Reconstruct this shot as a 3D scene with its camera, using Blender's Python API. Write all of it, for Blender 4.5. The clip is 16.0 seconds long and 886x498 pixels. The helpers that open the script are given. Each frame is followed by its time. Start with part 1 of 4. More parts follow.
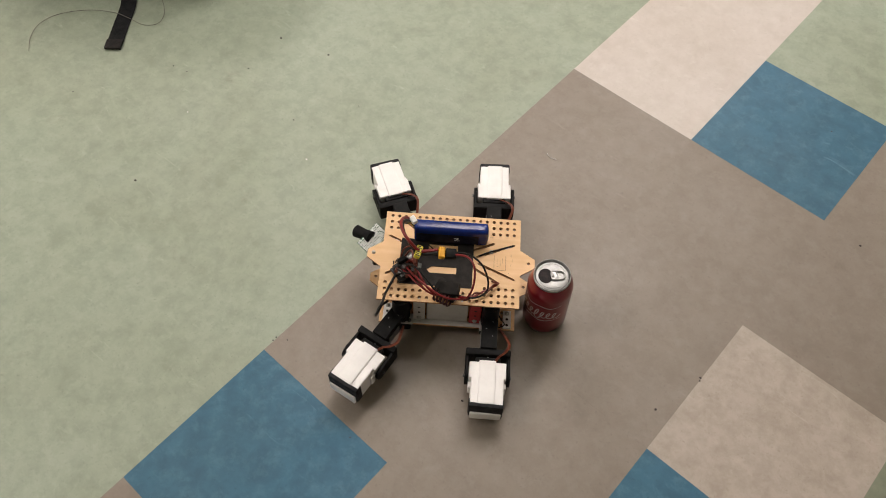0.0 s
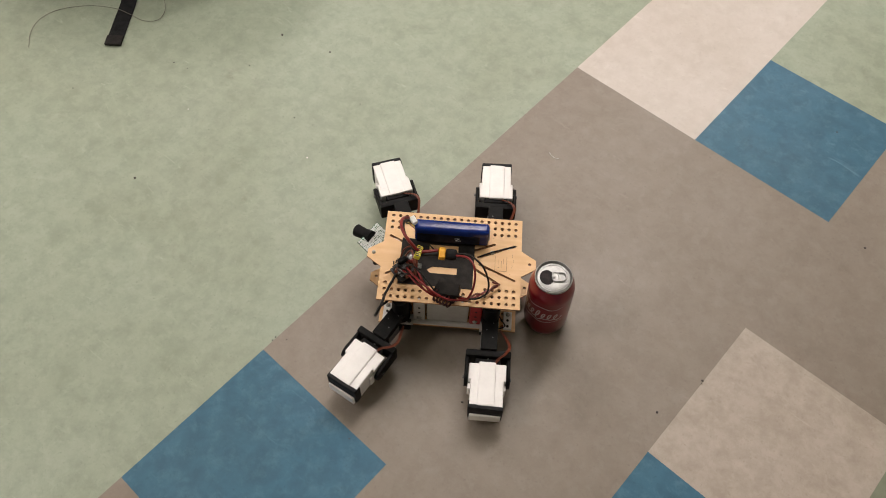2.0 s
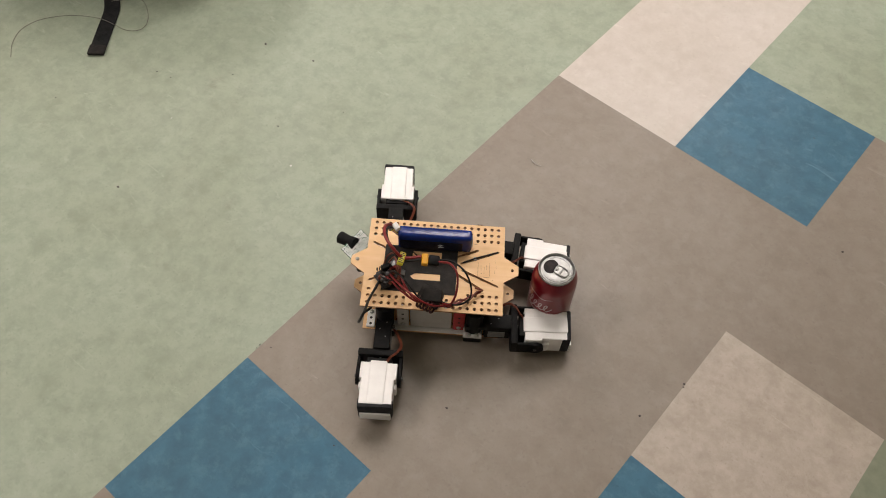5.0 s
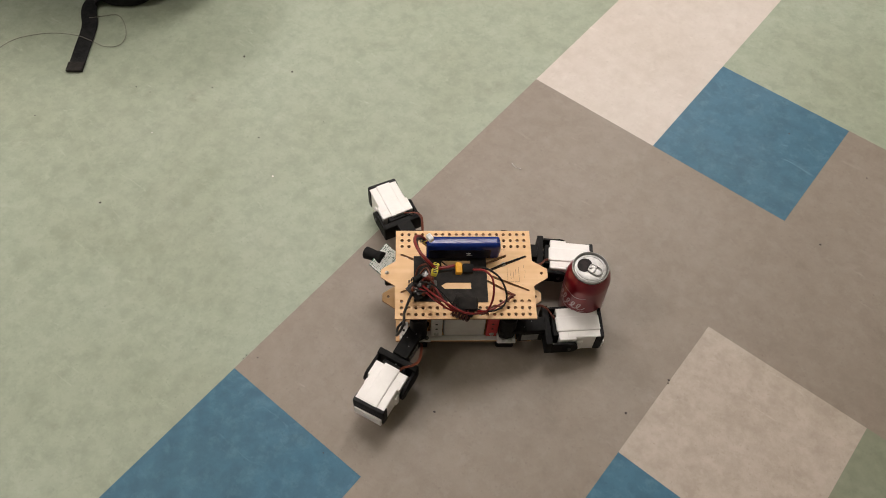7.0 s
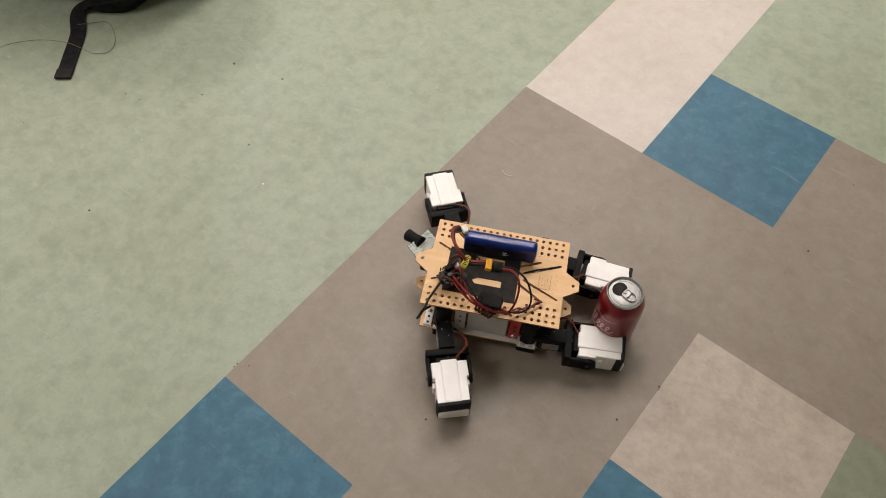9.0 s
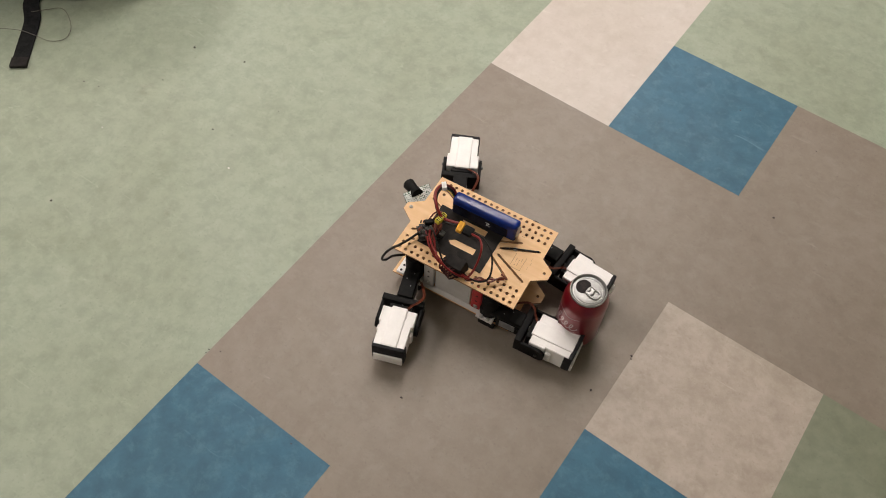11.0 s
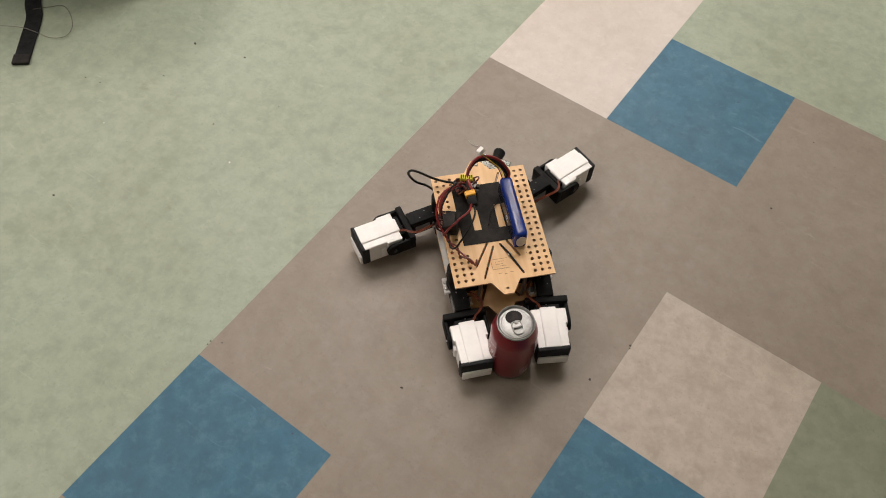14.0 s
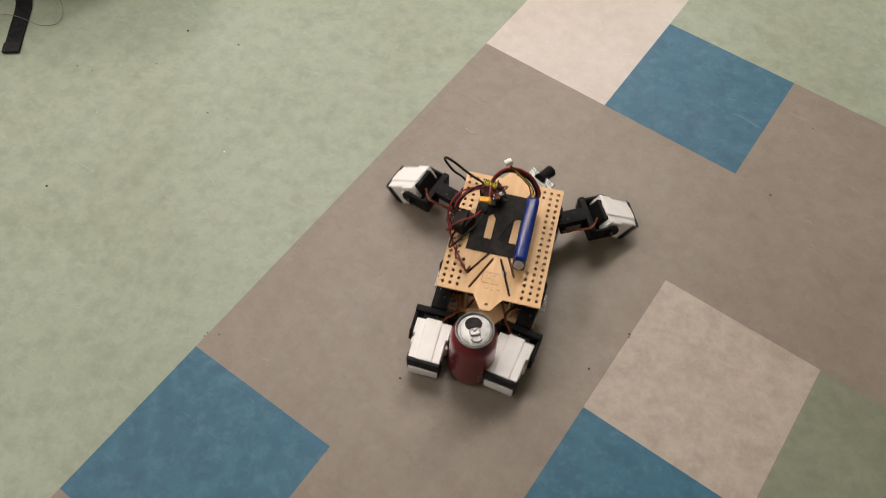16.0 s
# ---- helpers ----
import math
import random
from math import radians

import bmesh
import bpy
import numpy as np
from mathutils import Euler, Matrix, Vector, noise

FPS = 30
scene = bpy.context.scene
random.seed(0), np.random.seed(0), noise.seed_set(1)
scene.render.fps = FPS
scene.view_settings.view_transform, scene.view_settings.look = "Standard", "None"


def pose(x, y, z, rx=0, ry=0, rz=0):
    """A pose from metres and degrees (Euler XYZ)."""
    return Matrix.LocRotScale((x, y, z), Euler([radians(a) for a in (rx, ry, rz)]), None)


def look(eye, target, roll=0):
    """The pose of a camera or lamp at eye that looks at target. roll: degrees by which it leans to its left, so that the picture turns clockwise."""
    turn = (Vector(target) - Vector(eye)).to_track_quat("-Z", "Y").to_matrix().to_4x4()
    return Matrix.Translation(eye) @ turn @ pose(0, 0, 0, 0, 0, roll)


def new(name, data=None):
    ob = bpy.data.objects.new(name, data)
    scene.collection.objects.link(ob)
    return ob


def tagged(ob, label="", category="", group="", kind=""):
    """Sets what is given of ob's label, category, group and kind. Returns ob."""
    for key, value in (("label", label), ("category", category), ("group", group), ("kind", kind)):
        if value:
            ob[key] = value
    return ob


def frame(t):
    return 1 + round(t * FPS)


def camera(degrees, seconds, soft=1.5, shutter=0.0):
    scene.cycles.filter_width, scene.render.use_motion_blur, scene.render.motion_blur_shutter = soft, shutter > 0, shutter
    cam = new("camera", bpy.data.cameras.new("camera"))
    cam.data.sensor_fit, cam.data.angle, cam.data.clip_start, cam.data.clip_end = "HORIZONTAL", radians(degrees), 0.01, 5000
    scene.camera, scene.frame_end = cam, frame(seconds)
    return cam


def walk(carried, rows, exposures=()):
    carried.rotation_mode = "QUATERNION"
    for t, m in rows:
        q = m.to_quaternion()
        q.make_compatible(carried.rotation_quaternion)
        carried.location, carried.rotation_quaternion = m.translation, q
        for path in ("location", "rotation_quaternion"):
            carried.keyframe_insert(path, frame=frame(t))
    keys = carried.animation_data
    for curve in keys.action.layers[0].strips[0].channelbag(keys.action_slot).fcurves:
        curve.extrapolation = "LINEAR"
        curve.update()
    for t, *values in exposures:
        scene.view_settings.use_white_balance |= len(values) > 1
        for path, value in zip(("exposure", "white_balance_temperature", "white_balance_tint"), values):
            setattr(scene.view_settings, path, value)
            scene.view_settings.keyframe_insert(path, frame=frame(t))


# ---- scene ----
cam = camera(58.0, 16.0, soft=0.95, shutter=0.5)
PATH = [
    (0, (0.48, -0.17, 0.978), (-0.228, 0.607, -0.723), -0.5),
    (0.5, (0.479, -0.169, 0.977), (-0.235, 0.601, -0.725), -0.8),
    (1, (0.473, -0.168, 0.977), (-0.239, 0.599, -0.727), -0.7),
    (1.5, (0.472, -0.167, 0.975), (-0.232, 0.605, -0.73), -0.2),
    (2, (0.475, -0.161, 0.975), (-0.231, 0.604, -0.733), -0.5),
    (2.5, (0.471, -0.162, 0.976), (-0.23, 0.604, -0.733), -0.3),
    (3, (0.473, -0.165, 0.975), (-0.23, 0.611, -0.73), 0.3),
    (3.5, (0.47, -0.164, 0.977), (-0.229, 0.614, -0.728), 0.5),
    (4, (0.476, -0.164, 0.977), (-0.235, 0.614, -0.723), 0.1),
    (4.5, (0.48, -0.164, 0.976), (-0.231, 0.62, -0.72), 0.1),
    (5, (0.482, -0.163, 0.979), (-0.211, 0.639, -0.717), 0.7),
    (7.5, (0.493, -0.165, 0.985), (-0.187, 0.678, -0.696), 0.5),
    (8, (0.493, -0.165, 0.987), (-0.183, 0.687, -0.691), 1.0),
    (8.5, (0.492, -0.164, 0.987), (-0.182, 0.689, -0.691), 1.1),
    (9, (0.488, -0.165, 0.987), (-0.177, 0.695, -0.692), 1.4),
    (9.5, (0.49, -0.164, 0.985), (-0.162, 0.703, -0.696), 1.1),
    (9.7, (0.499, -0.16, 0.981), (-0.145, 0.712, -0.7), 0.8),
    (11.8, (0.494, -0.174, 0.979), (-0.078, 0.702, -0.725), 3.4),
    (12, (0.499, -0.173, 0.979), (-0.084, 0.698, -0.725), 2.9),
    (12.5, (0.496, -0.174, 0.977), (-0.093, 0.692, -0.726), 2.8),
    (13, (0.502, -0.179, 0.979), (-0.089, 0.696, -0.72), 2.7),
    (13.5, (0.507, -0.179, 0.981), (-0.089, 0.699, -0.715), 2.3),
    (14, (0.508, -0.179, 0.979), (-0.09, 0.697, -0.717), 2.0),
    (14.5, (0.504, -0.176, 0.98), (-0.087, 0.683, -0.727), 1.7),
    (15, (0.498, -0.175, 0.979), (-0.085, 0.685, -0.73), 1.8),
    (15.5, (0.497, -0.174, 0.976), (-0.078, 0.686, -0.735), 2.3),
    (16, (0.499, -0.173, 0.976), (-0.069, 0.683, -0.74), 2.3),
]
walk(cam, [(t, look(eye, target, roll)) for t, eye, target, roll in PATH])

# ---- light ----
TILE = 0.2286
world = bpy.data.worlds.new("world")
scene.world = world
world.use_nodes = True
world.node_tree.nodes["Background"].inputs[0].default_value = (0.9, 0.95, 1.0, 1)
world.node_tree.nodes["Background"].inputs[1].default_value = 0.05
CEILING = 2.7
PANELS = [(-0.65, 1.4), (-0.45, 2.75), (-2.3, 1.4), (-1.5, -1.3)]
LAMP_WATTS = 25.6
for px, py in PANELS:
    data = bpy.data.lights.new("panel_lamp", "AREA")
    data.shape, data.size, data.size_y = "RECTANGLE", 0.55, 1.15
    data.energy, data.color = LAMP_WATTS, (1.0, 0.892, 0.852)
    new("panel_lamp", data).matrix_world = pose(px, py, CEILING - 0.035)
scene.view_settings.exposure = 0.0


# ---- materials ----
def material(name, color, rough=0.5, metal=0.0, second=None, scale=40.0, mix=(0.4, 0.6), bump=0.0, bump_scale=300.0,
             vary=0.0, fine=None, coat=0.0, detail=6.0):
    """Principled surface whose colour drifts to a second one in patches, with fine relief."""
    m = bpy.data.materials.new(name)
    m.use_nodes = True
    nt = m.node_tree
    b = nt.nodes["Principled BSDF"]
    b.inputs["Roughness"].default_value = rough
    b.inputs["Metallic"].default_value = metal
    b.inputs["Coat Weight"].default_value = coat
    b.inputs["Specular IOR Level"].default_value = 0.12 if max(color) < 0.03 else 0.5
    b.inputs["Base Color"].default_value = (*color, 1)
    coord = nt.nodes.new("ShaderNodeTexCoord")
    src = None

    def blend(kind, a, fac, bcol):
        n = nt.nodes.new("ShaderNodeMix")
        n.data_type, n.blend_type = "RGBA", kind
        if isinstance(a, tuple):
            n.inputs[6].default_value = (*a, 1)
        else:
            nt.links.new(a, n.inputs[6])
        n.inputs[7].default_value = (*bcol, 1)
        nt.links.new(fac, n.inputs[0])
        return n.outputs[2]

    def patches(sc, lo, hi, det):
        n = nt.nodes.new("ShaderNodeTexNoise")
        n.inputs["Scale"].default_value, n.inputs["Detail"].default_value = sc, det
        n.inputs["Roughness"].default_value = 0.65
        nt.links.new(coord.outputs["Object"], n.inputs["Vector"])
        r = nt.nodes.new("ShaderNodeMapRange")
        r.inputs[1].default_value, r.inputs[2].default_value = lo, hi
        nt.links.new(n.outputs[0], r.inputs[0])
        return r.outputs[0]

    if second:
        src = blend("MIX", color, patches(scale, *mix, detail), second)
    if fine:
        src = blend("MIX", src or color, patches(fine[1], fine[2], fine[3], 3.0), fine[0])
    if vary:
        info = nt.nodes.new("ShaderNodeObjectInfo")
        hsv = nt.nodes.new("ShaderNodeHueSaturation")
        r = nt.nodes.new("ShaderNodeMapRange")
        r.inputs[3].default_value, r.inputs[4].default_value = 1 - vary, 1 + vary
        nt.links.new(info.outputs["Random"], r.inputs[0])
        nt.links.new(r.outputs[0], hsv.inputs["Value"])
        if src:
            nt.links.new(src, hsv.inputs["Color"])
        else:
            hsv.inputs["Color"].default_value = (*color, 1)
        src = hsv.outputs[0]
    if src:
        nt.links.new(src, b.inputs["Base Color"])
    if bump:
        n = nt.nodes.new("ShaderNodeTexNoise")
        n.inputs["Scale"].default_value, n.inputs["Detail"].default_value = bump_scale, 4
        nt.links.new(coord.outputs["Object"], n.inputs["Vector"])
        k = nt.nodes.new("ShaderNodeBump")
        k.inputs["Strength"].default_value, k.inputs["Distance"].default_value = bump, 0.001
        nt.links.new(n.outputs[0], k.inputs["Height"])
        nt.links.new(k.outputs[0], b.inputs["Normal"])
    return m


def tile_material(name, base, dark, light, vary=0.004):
    """Vinyl tile: cloudy mottling in world space, fine flecks, dull worn wax."""
    m = bpy.data.materials.new(name)
    m.use_nodes = True
    nt = m.node_tree
    b = nt.nodes["Principled BSDF"]
    geo = nt.nodes.new("ShaderNodeNewGeometry")
    info = nt.nodes.new("ShaderNodeObjectInfo")

    def noise_(sc, det, rough, dist, lo, hi, vec):
        n = nt.nodes.new("ShaderNodeTexNoise")
        n.inputs["Scale"].default_value, n.inputs["Detail"].default_value = sc, det
        n.inputs["Roughness"].default_value, n.inputs["Distortion"].default_value = rough, dist
        nt.links.new(vec, n.inputs["Vector"])
        r = nt.nodes.new("ShaderNodeMapRange")
        r.inputs[1].default_value, r.inputs[2].default_value = lo, hi
        nt.links.new(n.outputs[0], r.inputs[0])
        return r.outputs[0], n.outputs[0]

    def mixed(a, fac, bcol):
        n = nt.nodes.new("ShaderNodeMix")
        n.data_type = "RGBA"
        if isinstance(a, tuple):
            n.inputs[6].default_value = (*a, 1)
        else:
            nt.links.new(a, n.inputs[6])
        n.inputs[7].default_value = (*bcol, 1)
        nt.links.new(fac, n.inputs[0])
        return n.outputs[2]

    cloud, _ = noise_(32.0, 7.0, 0.68, 0.15, 0.40, 0.64, geo.outputs["Position"])
    fleck, _ = noise_(46.0, 6.0, 0.72, 0.2, 0.50, 0.84, geo.outputs["Position"])
    stain, _ = noise_(11.0, 7.0, 0.74, 0.4, 0.60, 0.80, geo.outputs["Position"])
    wear, _ = noise_(3.2, 5.0, 0.6, 0.3, 0.42, 0.75, geo.outputs["Position"])
    col = mixed(base, cloud, dark)
    col = mixed(col, fleck, light)
    place = nt.nodes.new("ShaderNodeMapping")
    place.inputs["Rotation"].default_value = (0, 0, 0.6)
    place.inputs["Scale"].default_value = (14.0, 75.0, 1.0)
    nt.links.new(geo.outputs["Position"], place.inputs[0])
    streak, _ = noise_(1.0, 4.0, 0.6, 1.2, 0.66, 0.86, place.outputs[0])
    col = mixed(col, streak, tuple(min(0.8, c * 1.12 + 0.02) for c in light))
    speck, _ = noise_(190.0, 3.0, 0.6, 0.0, 0.60, 0.82, geo.outputs["Position"])
    col = mixed(col, speck, tuple(c * 0.86 for c in dark))
    scuff = nt.nodes.new("ShaderNodeMix")
    scuff.data_type, scuff.blend_type = "RGBA", "MULTIPLY"
    nt.links.new(col, scuff.inputs[6])
    scuff.inputs[7].default_value = (0.80, 0.77, 0.74, 1)
    nt.links.new(stain, scuff.inputs[0])
    col = scuff.outputs[2]
    grime = nt.nodes.new("ShaderNodeMix")
    grime.data_type, grime.blend_type = "RGBA", "MULTIPLY"
    nt.links.new(col, grime.inputs[6])
    grime.inputs[7].default_value = (0.86, 0.84, 0.80, 1)
    nt.links.new(wear, grime.inputs[0])
    hsv = nt.nodes.new("ShaderNodeHueSaturation")
    r = nt.nodes.new("ShaderNodeMapRange")
    r.inputs[3].default_value, r.inputs[4].default_value = 1 - vary, 1 + vary
    nt.links.new(info.outputs["Random"], r.inputs[0])
    nt.links.new(r.outputs[0], hsv.inputs["Value"])
    nt.links.new(grime.outputs[2], hsv.inputs["Color"])
    nt.links.new(hsv.outputs[0], b.inputs["Base Color"])
    gloss, raw = noise_(9.0, 5.0, 0.6, 0.0, 0.3, 0.7, geo.outputs["Position"])
    g = nt.nodes.new("ShaderNodeMapRange")
    g.inputs[3].default_value, g.inputs[4].default_value = 0.42, 0.6
    nt.links.new(gloss, g.inputs[0])
    nt.links.new(g.outputs[0], b.inputs["Roughness"])
    b.inputs["Specular IOR Level"].default_value = 0.45
    k = nt.nodes.new("ShaderNodeBump")
    k.inputs["Strength"].default_value, k.inputs["Distance"].default_value = 0.12, 0.001
    _, fine = noise_(420.0, 3.0, 0.6, 0.0, 0, 1, geo.outputs["Position"])
    nt.links.new(fine, k.inputs["Height"])
    nt.links.new(k.outputs[0], b.inputs["Normal"])
    return m


def wood_material(name, light, dark):
    """Birch plywood: long thin grain, cloudy figure."""
    m = bpy.data.materials.new(name)
    m.use_nodes = True
    nt = m.node_tree
    b = nt.nodes["Principled BSDF"]
    b.inputs["Roughness"].default_value = 0.55
    coord = nt.nodes.new("ShaderNodeTexCoord")
    mp = nt.nodes.new("ShaderNodeMapping")
    mp.inputs["Scale"].default_value = (12, 160, 60)
    nt.links.new(coord.outputs["Object"], mp.inputs[0])
    n = nt.nodes.new("ShaderNodeTexNoise")
    n.inputs["Scale"].default_value, n.inputs["Detail"].default_value = 1.0, 5
    nt.links.new(mp.outputs[0], n.inputs["Vector"])
    n2 = nt.nodes.new("ShaderNodeTexNoise")
    n2.inputs["Scale"].default_value, n2.inputs["Detail"].default_value = 35.0, 3
    nt.links.new(coord.outputs["Object"], n2.inputs["Vector"])
    add = nt.nodes.new("ShaderNodeMath")
    add.operation = "MULTIPLY"
    nt.links.new(n.outputs[0], add.inputs[0])
    nt.links.new(n2.outputs[0], add.inputs[1])
    r = nt.nodes.new("ShaderNodeValToRGB")
    r.color_ramp.elements[0].position, r.color_ramp.elements[1].position = 0.12, 0.42
    r.color_ramp.elements[0].color, r.color_ramp.elements[1].color = (*dark, 1), (*light, 1)
    nt.links.new(add.outputs[0], r.inputs[0])
    nt.links.new(r.outputs[0], b.inputs["Base Color"])
    k = nt.nodes.new("ShaderNodeBump")
    k.inputs["Strength"].default_value, k.inputs["Distance"].default_value = 0.15, 0.0005
    nt.links.new(n.outputs[0], k.inputs["Height"])
    nt.links.new(k.outputs[0], b.inputs["Normal"])
    return m


GREEN = tile_material("green_vinyl", (0.346, 0.388, 0.296), (0.283, 0.327, 0.243), (0.402, 0.440, 0.348))
# same green vinyl with the shade at the near right put into its colour
SHADED_GREEN = tile_material("shaded_green_vinyl", (0.240, 0.258, 0.186), (0.200, 0.217, 0.155), (0.278, 0.297, 0.222))
GREY = tile_material("grey_vinyl", (0.276, 0.230, 0.190), (0.243, 0.201, 0.164), (0.31, 0.266, 0.225))
BLUE = tile_material("blue_vinyl", (0.043, 0.148, 0.232), (0.031, 0.117, 0.190), (0.088, 0.215, 0.295))
BEIGE = tile_material("beige_vinyl", (0.47, 0.403, 0.345), (0.38, 0.318, 0.262), (0.53, 0.463, 0.40))
CREAM = tile_material("cream_vinyl", (0.62, 0.555, 0.505), (0.57, 0.505, 0.452), (0.67, 0.615, 0.565))
SCREED = material("dark_joint", (0.2, 0.18, 0.15), 0.9, second=(0.14, 0.12, 0.1), scale=60, bump=0.3)
PLASTER = material("wall_paint", (0.50, 0.48, 0.45), 0.8, second=(0.45, 0.43, 0.40), scale=3, bump=0.2, bump_scale=120)
CEILING_TILE = material("ceiling_board", (0.78, 0.78, 0.75), 0.9, second=(0.7, 0.7, 0.67), scale=60, bump=0.4)
PLY = wood_material("birch_ply", (0.82, 0.535, 0.285), (0.72, 0.435, 0.205))
CHAR = material("laser_burnt_edge", (0.30, 0.145, 0.062), 0.8, second=(0.38, 0.20, 0.095), scale=150)
ENGRAVE = material("engraved_line", (0.42, 0.24, 0.12), 0.8, second=(0.3, 0.17, 0.09), scale=300)
BLACK_PLASTIC = material("black_plastic", (0.006, 0.006, 0.0065), 0.55, second=(0.010, 0.0095, 0.009), scale=120, bump=0.15, bump_scale=700)
MATT_BLACK = material("black_felt_tape", (0.022, 0.020, 0.019), 0.75, second=(0.035, 0.031, 0.028), scale=70, bump=0.4, bump_scale=500)
RUBBER = material("black_rubber", (0.016, 0.016, 0.018), 0.6, second=(0.03, 0.03, 0.032), scale=90, bump=0.3)
WHITE_PRINT = material("white_printed_plastic", (0.93, 0.90, 0.88), 0.5, second=(0.89, 0.86, 0.84), scale=60, bump=0.08, bump_scale=350)
WHITE_DULL = material("white_plastic_pack", (0.62, 0.59, 0.57), 0.45, second=(0.56, 0.53, 0.5), scale=50, bump=0.1)
GREY_LABEL = material("grey_servo_label", (0.25, 0.25, 0.24), 0.4, second=(0.18, 0.18, 0.18), scale=100)
RED_PRINT = material("red_printed_plastic", (0.55, 0.035, 0.04), 0.45, second=(0.45, 0.025, 0.03), scale=60, bump=0.2)
STEEL = material("zinc_screw", (0.62, 0.6, 0.57), 0.3, 1.0, second=(0.45, 0.44, 0.42), scale=400)
DARK_STEEL = material("blackened_screw", (0.16, 0.155, 0.15), 0.4, 1.0, second=(0.10, 0.10, 0.10), scale=400)
BLUE_WRAP = material("blue_shrink_wrap", (0.006, 0.026, 0.19), 0.22, second=(0.004, 0.018, 0.13), scale=45, bump=0.55, bump_scale=65)
BLUE_WRAP.node_tree.nodes["Principled BSDF"].inputs["Specular IOR Level"].default_value = 0.38
DARK_WRAP = material("dark_label_wrap", (0.010, 0.011, 0.022), 0.22, second=(0.02, 0.022, 0.04), scale=50, bump=0.3, bump_scale=90)
PALE_GREY = material("pale_end_cap", (0.55, 0.56, 0.6), 0.5, second=(0.45, 0.46, 0.5), scale=100)
RED_WIRE = material("red_wire", (0.22, 0.010, 0.010), 0.42, second=(0.17, 0.008, 0.008), scale=100)
DARK_RED = material("dark_red_coil", (0.075, 0.006, 0.006), 0.5, second=(0.03, 0.006, 0.006), scale=220, bump=0.3)
BLACK_WIRE = material("black_wire", (0.012, 0.012, 0.012), 0.4, second=(0.03, 0.028, 0.026), scale=100)
BROWN_WIRE = material("brown_wire", (0.11, 0.022, 0.012), 0.5, second=(0.16, 0.035, 0.015), scale=120)
ORANGE_WIRE = material("orange_wire", (0.22, 0.05, 0.014), 0.5, second=(0.17, 0.04, 0.012), scale=120)
YELLOW = material("yellow_plastic", (0.85, 0.42, 0.02), 0.45, second=(0.75, 0.34, 0.02), scale=100)
YELLOW_TAG = material("yellow_tag", (0.72, 0.60, 0.03), 0.5, second=(0.6, 0.5, 0.03), scale=100)
GREEN_BOARD = material("green_circuit_board", (0.012, 0.085, 0.05), 0.4, second=(0.02, 0.12, 0.07), scale=250)
# solder colour whitened to carry the lamp glare on the sensor board
SOLDER_GLARE = material("solder_pads", (0.93, 0.95, 0.92), 0.3, 0.0, second=(0.80, 0.84, 0.80), scale=300)
CHIP = material("dark_chip", (0.018, 0.017, 0.018), 0.35, second=(0.05, 0.045, 0.04), scale=400)
CAN_RED = material("red_lacquer", (0.215, 0.004, 0.014), 0.28, 0.3, second=(0.18, 0.003, 0.011), scale=25, coat=0.35)
CAN_WHITE = material("silver_white_print", (0.56, 0.42, 0.43), 0.35, 0.2, second=(0.46, 0.34, 0.35), scale=120)
ALU = material("brushed_aluminium", (0.50, 0.495, 0.48), 0.52, 0.9, second=(0.38, 0.375, 0.37), scale=70, bump=0.14, bump_scale=200)
CAN_HOLE = material("can_hole_shade", (0.012, 0.01, 0.01), 0.5, second=(0.03, 0.02, 0.02), scale=90)
FABRIC = material("black_nylon", (0.010, 0.010, 0.011), 0.75, second=(0.02, 0.02, 0.02), scale=80, bump=0.6, bump_scale=900)
HAIR = material("grey_filament", (0.20, 0.19, 0.15), 0.5, second=(0.12, 0.11, 0.09), scale=50)
DEBRIS = material("dark_grit", (0.035, 0.03, 0.03), 0.9, second=(0.1, 0.08, 0.07), scale=300)
PALE_DEBRIS = material("pale_thread", (0.75, 0.72, 0.68), 0.7, second=(0.6, 0.57, 0.53), scale=300)
DIFFUSER = material("lamp_diffuser", (0.9, 0.9, 0.88), 0.6)
DIFFUSER.node_tree.nodes["Principled BSDF"].inputs["Emission Color"].default_value = (1.0, 0.96, 0.9, 1)
DIFFUSER.node_tree.nodes["Principled BSDF"].inputs["Emission Strength"].default_value = 6.0


# ---- shapes ----
def to_mesh(name, bm, mats, smooth=False):
    me = bpy.data.meshes.new(name)
    bmesh.ops.recalc_face_normals(bm, faces=bm.faces)
    bm.to_mesh(me)
    bm.free()
    for m in mats if isinstance(mats, (list, tuple)) else [mats]:
        me.materials.append(m)
    if smooth:
        for p in me.polygons:
            p.use_smooth = True
        me.set_sharp_from_angle(angle=radians(40))
    return me


def part(name, bm, mat, parent, label="", smooth=False):
    ob = new(name, to_mesh(name, bm, mat, smooth) if isinstance(bm, bmesh.types.BMesh) else bm)
    ob.parent = parent
    return tagged(ob, label)


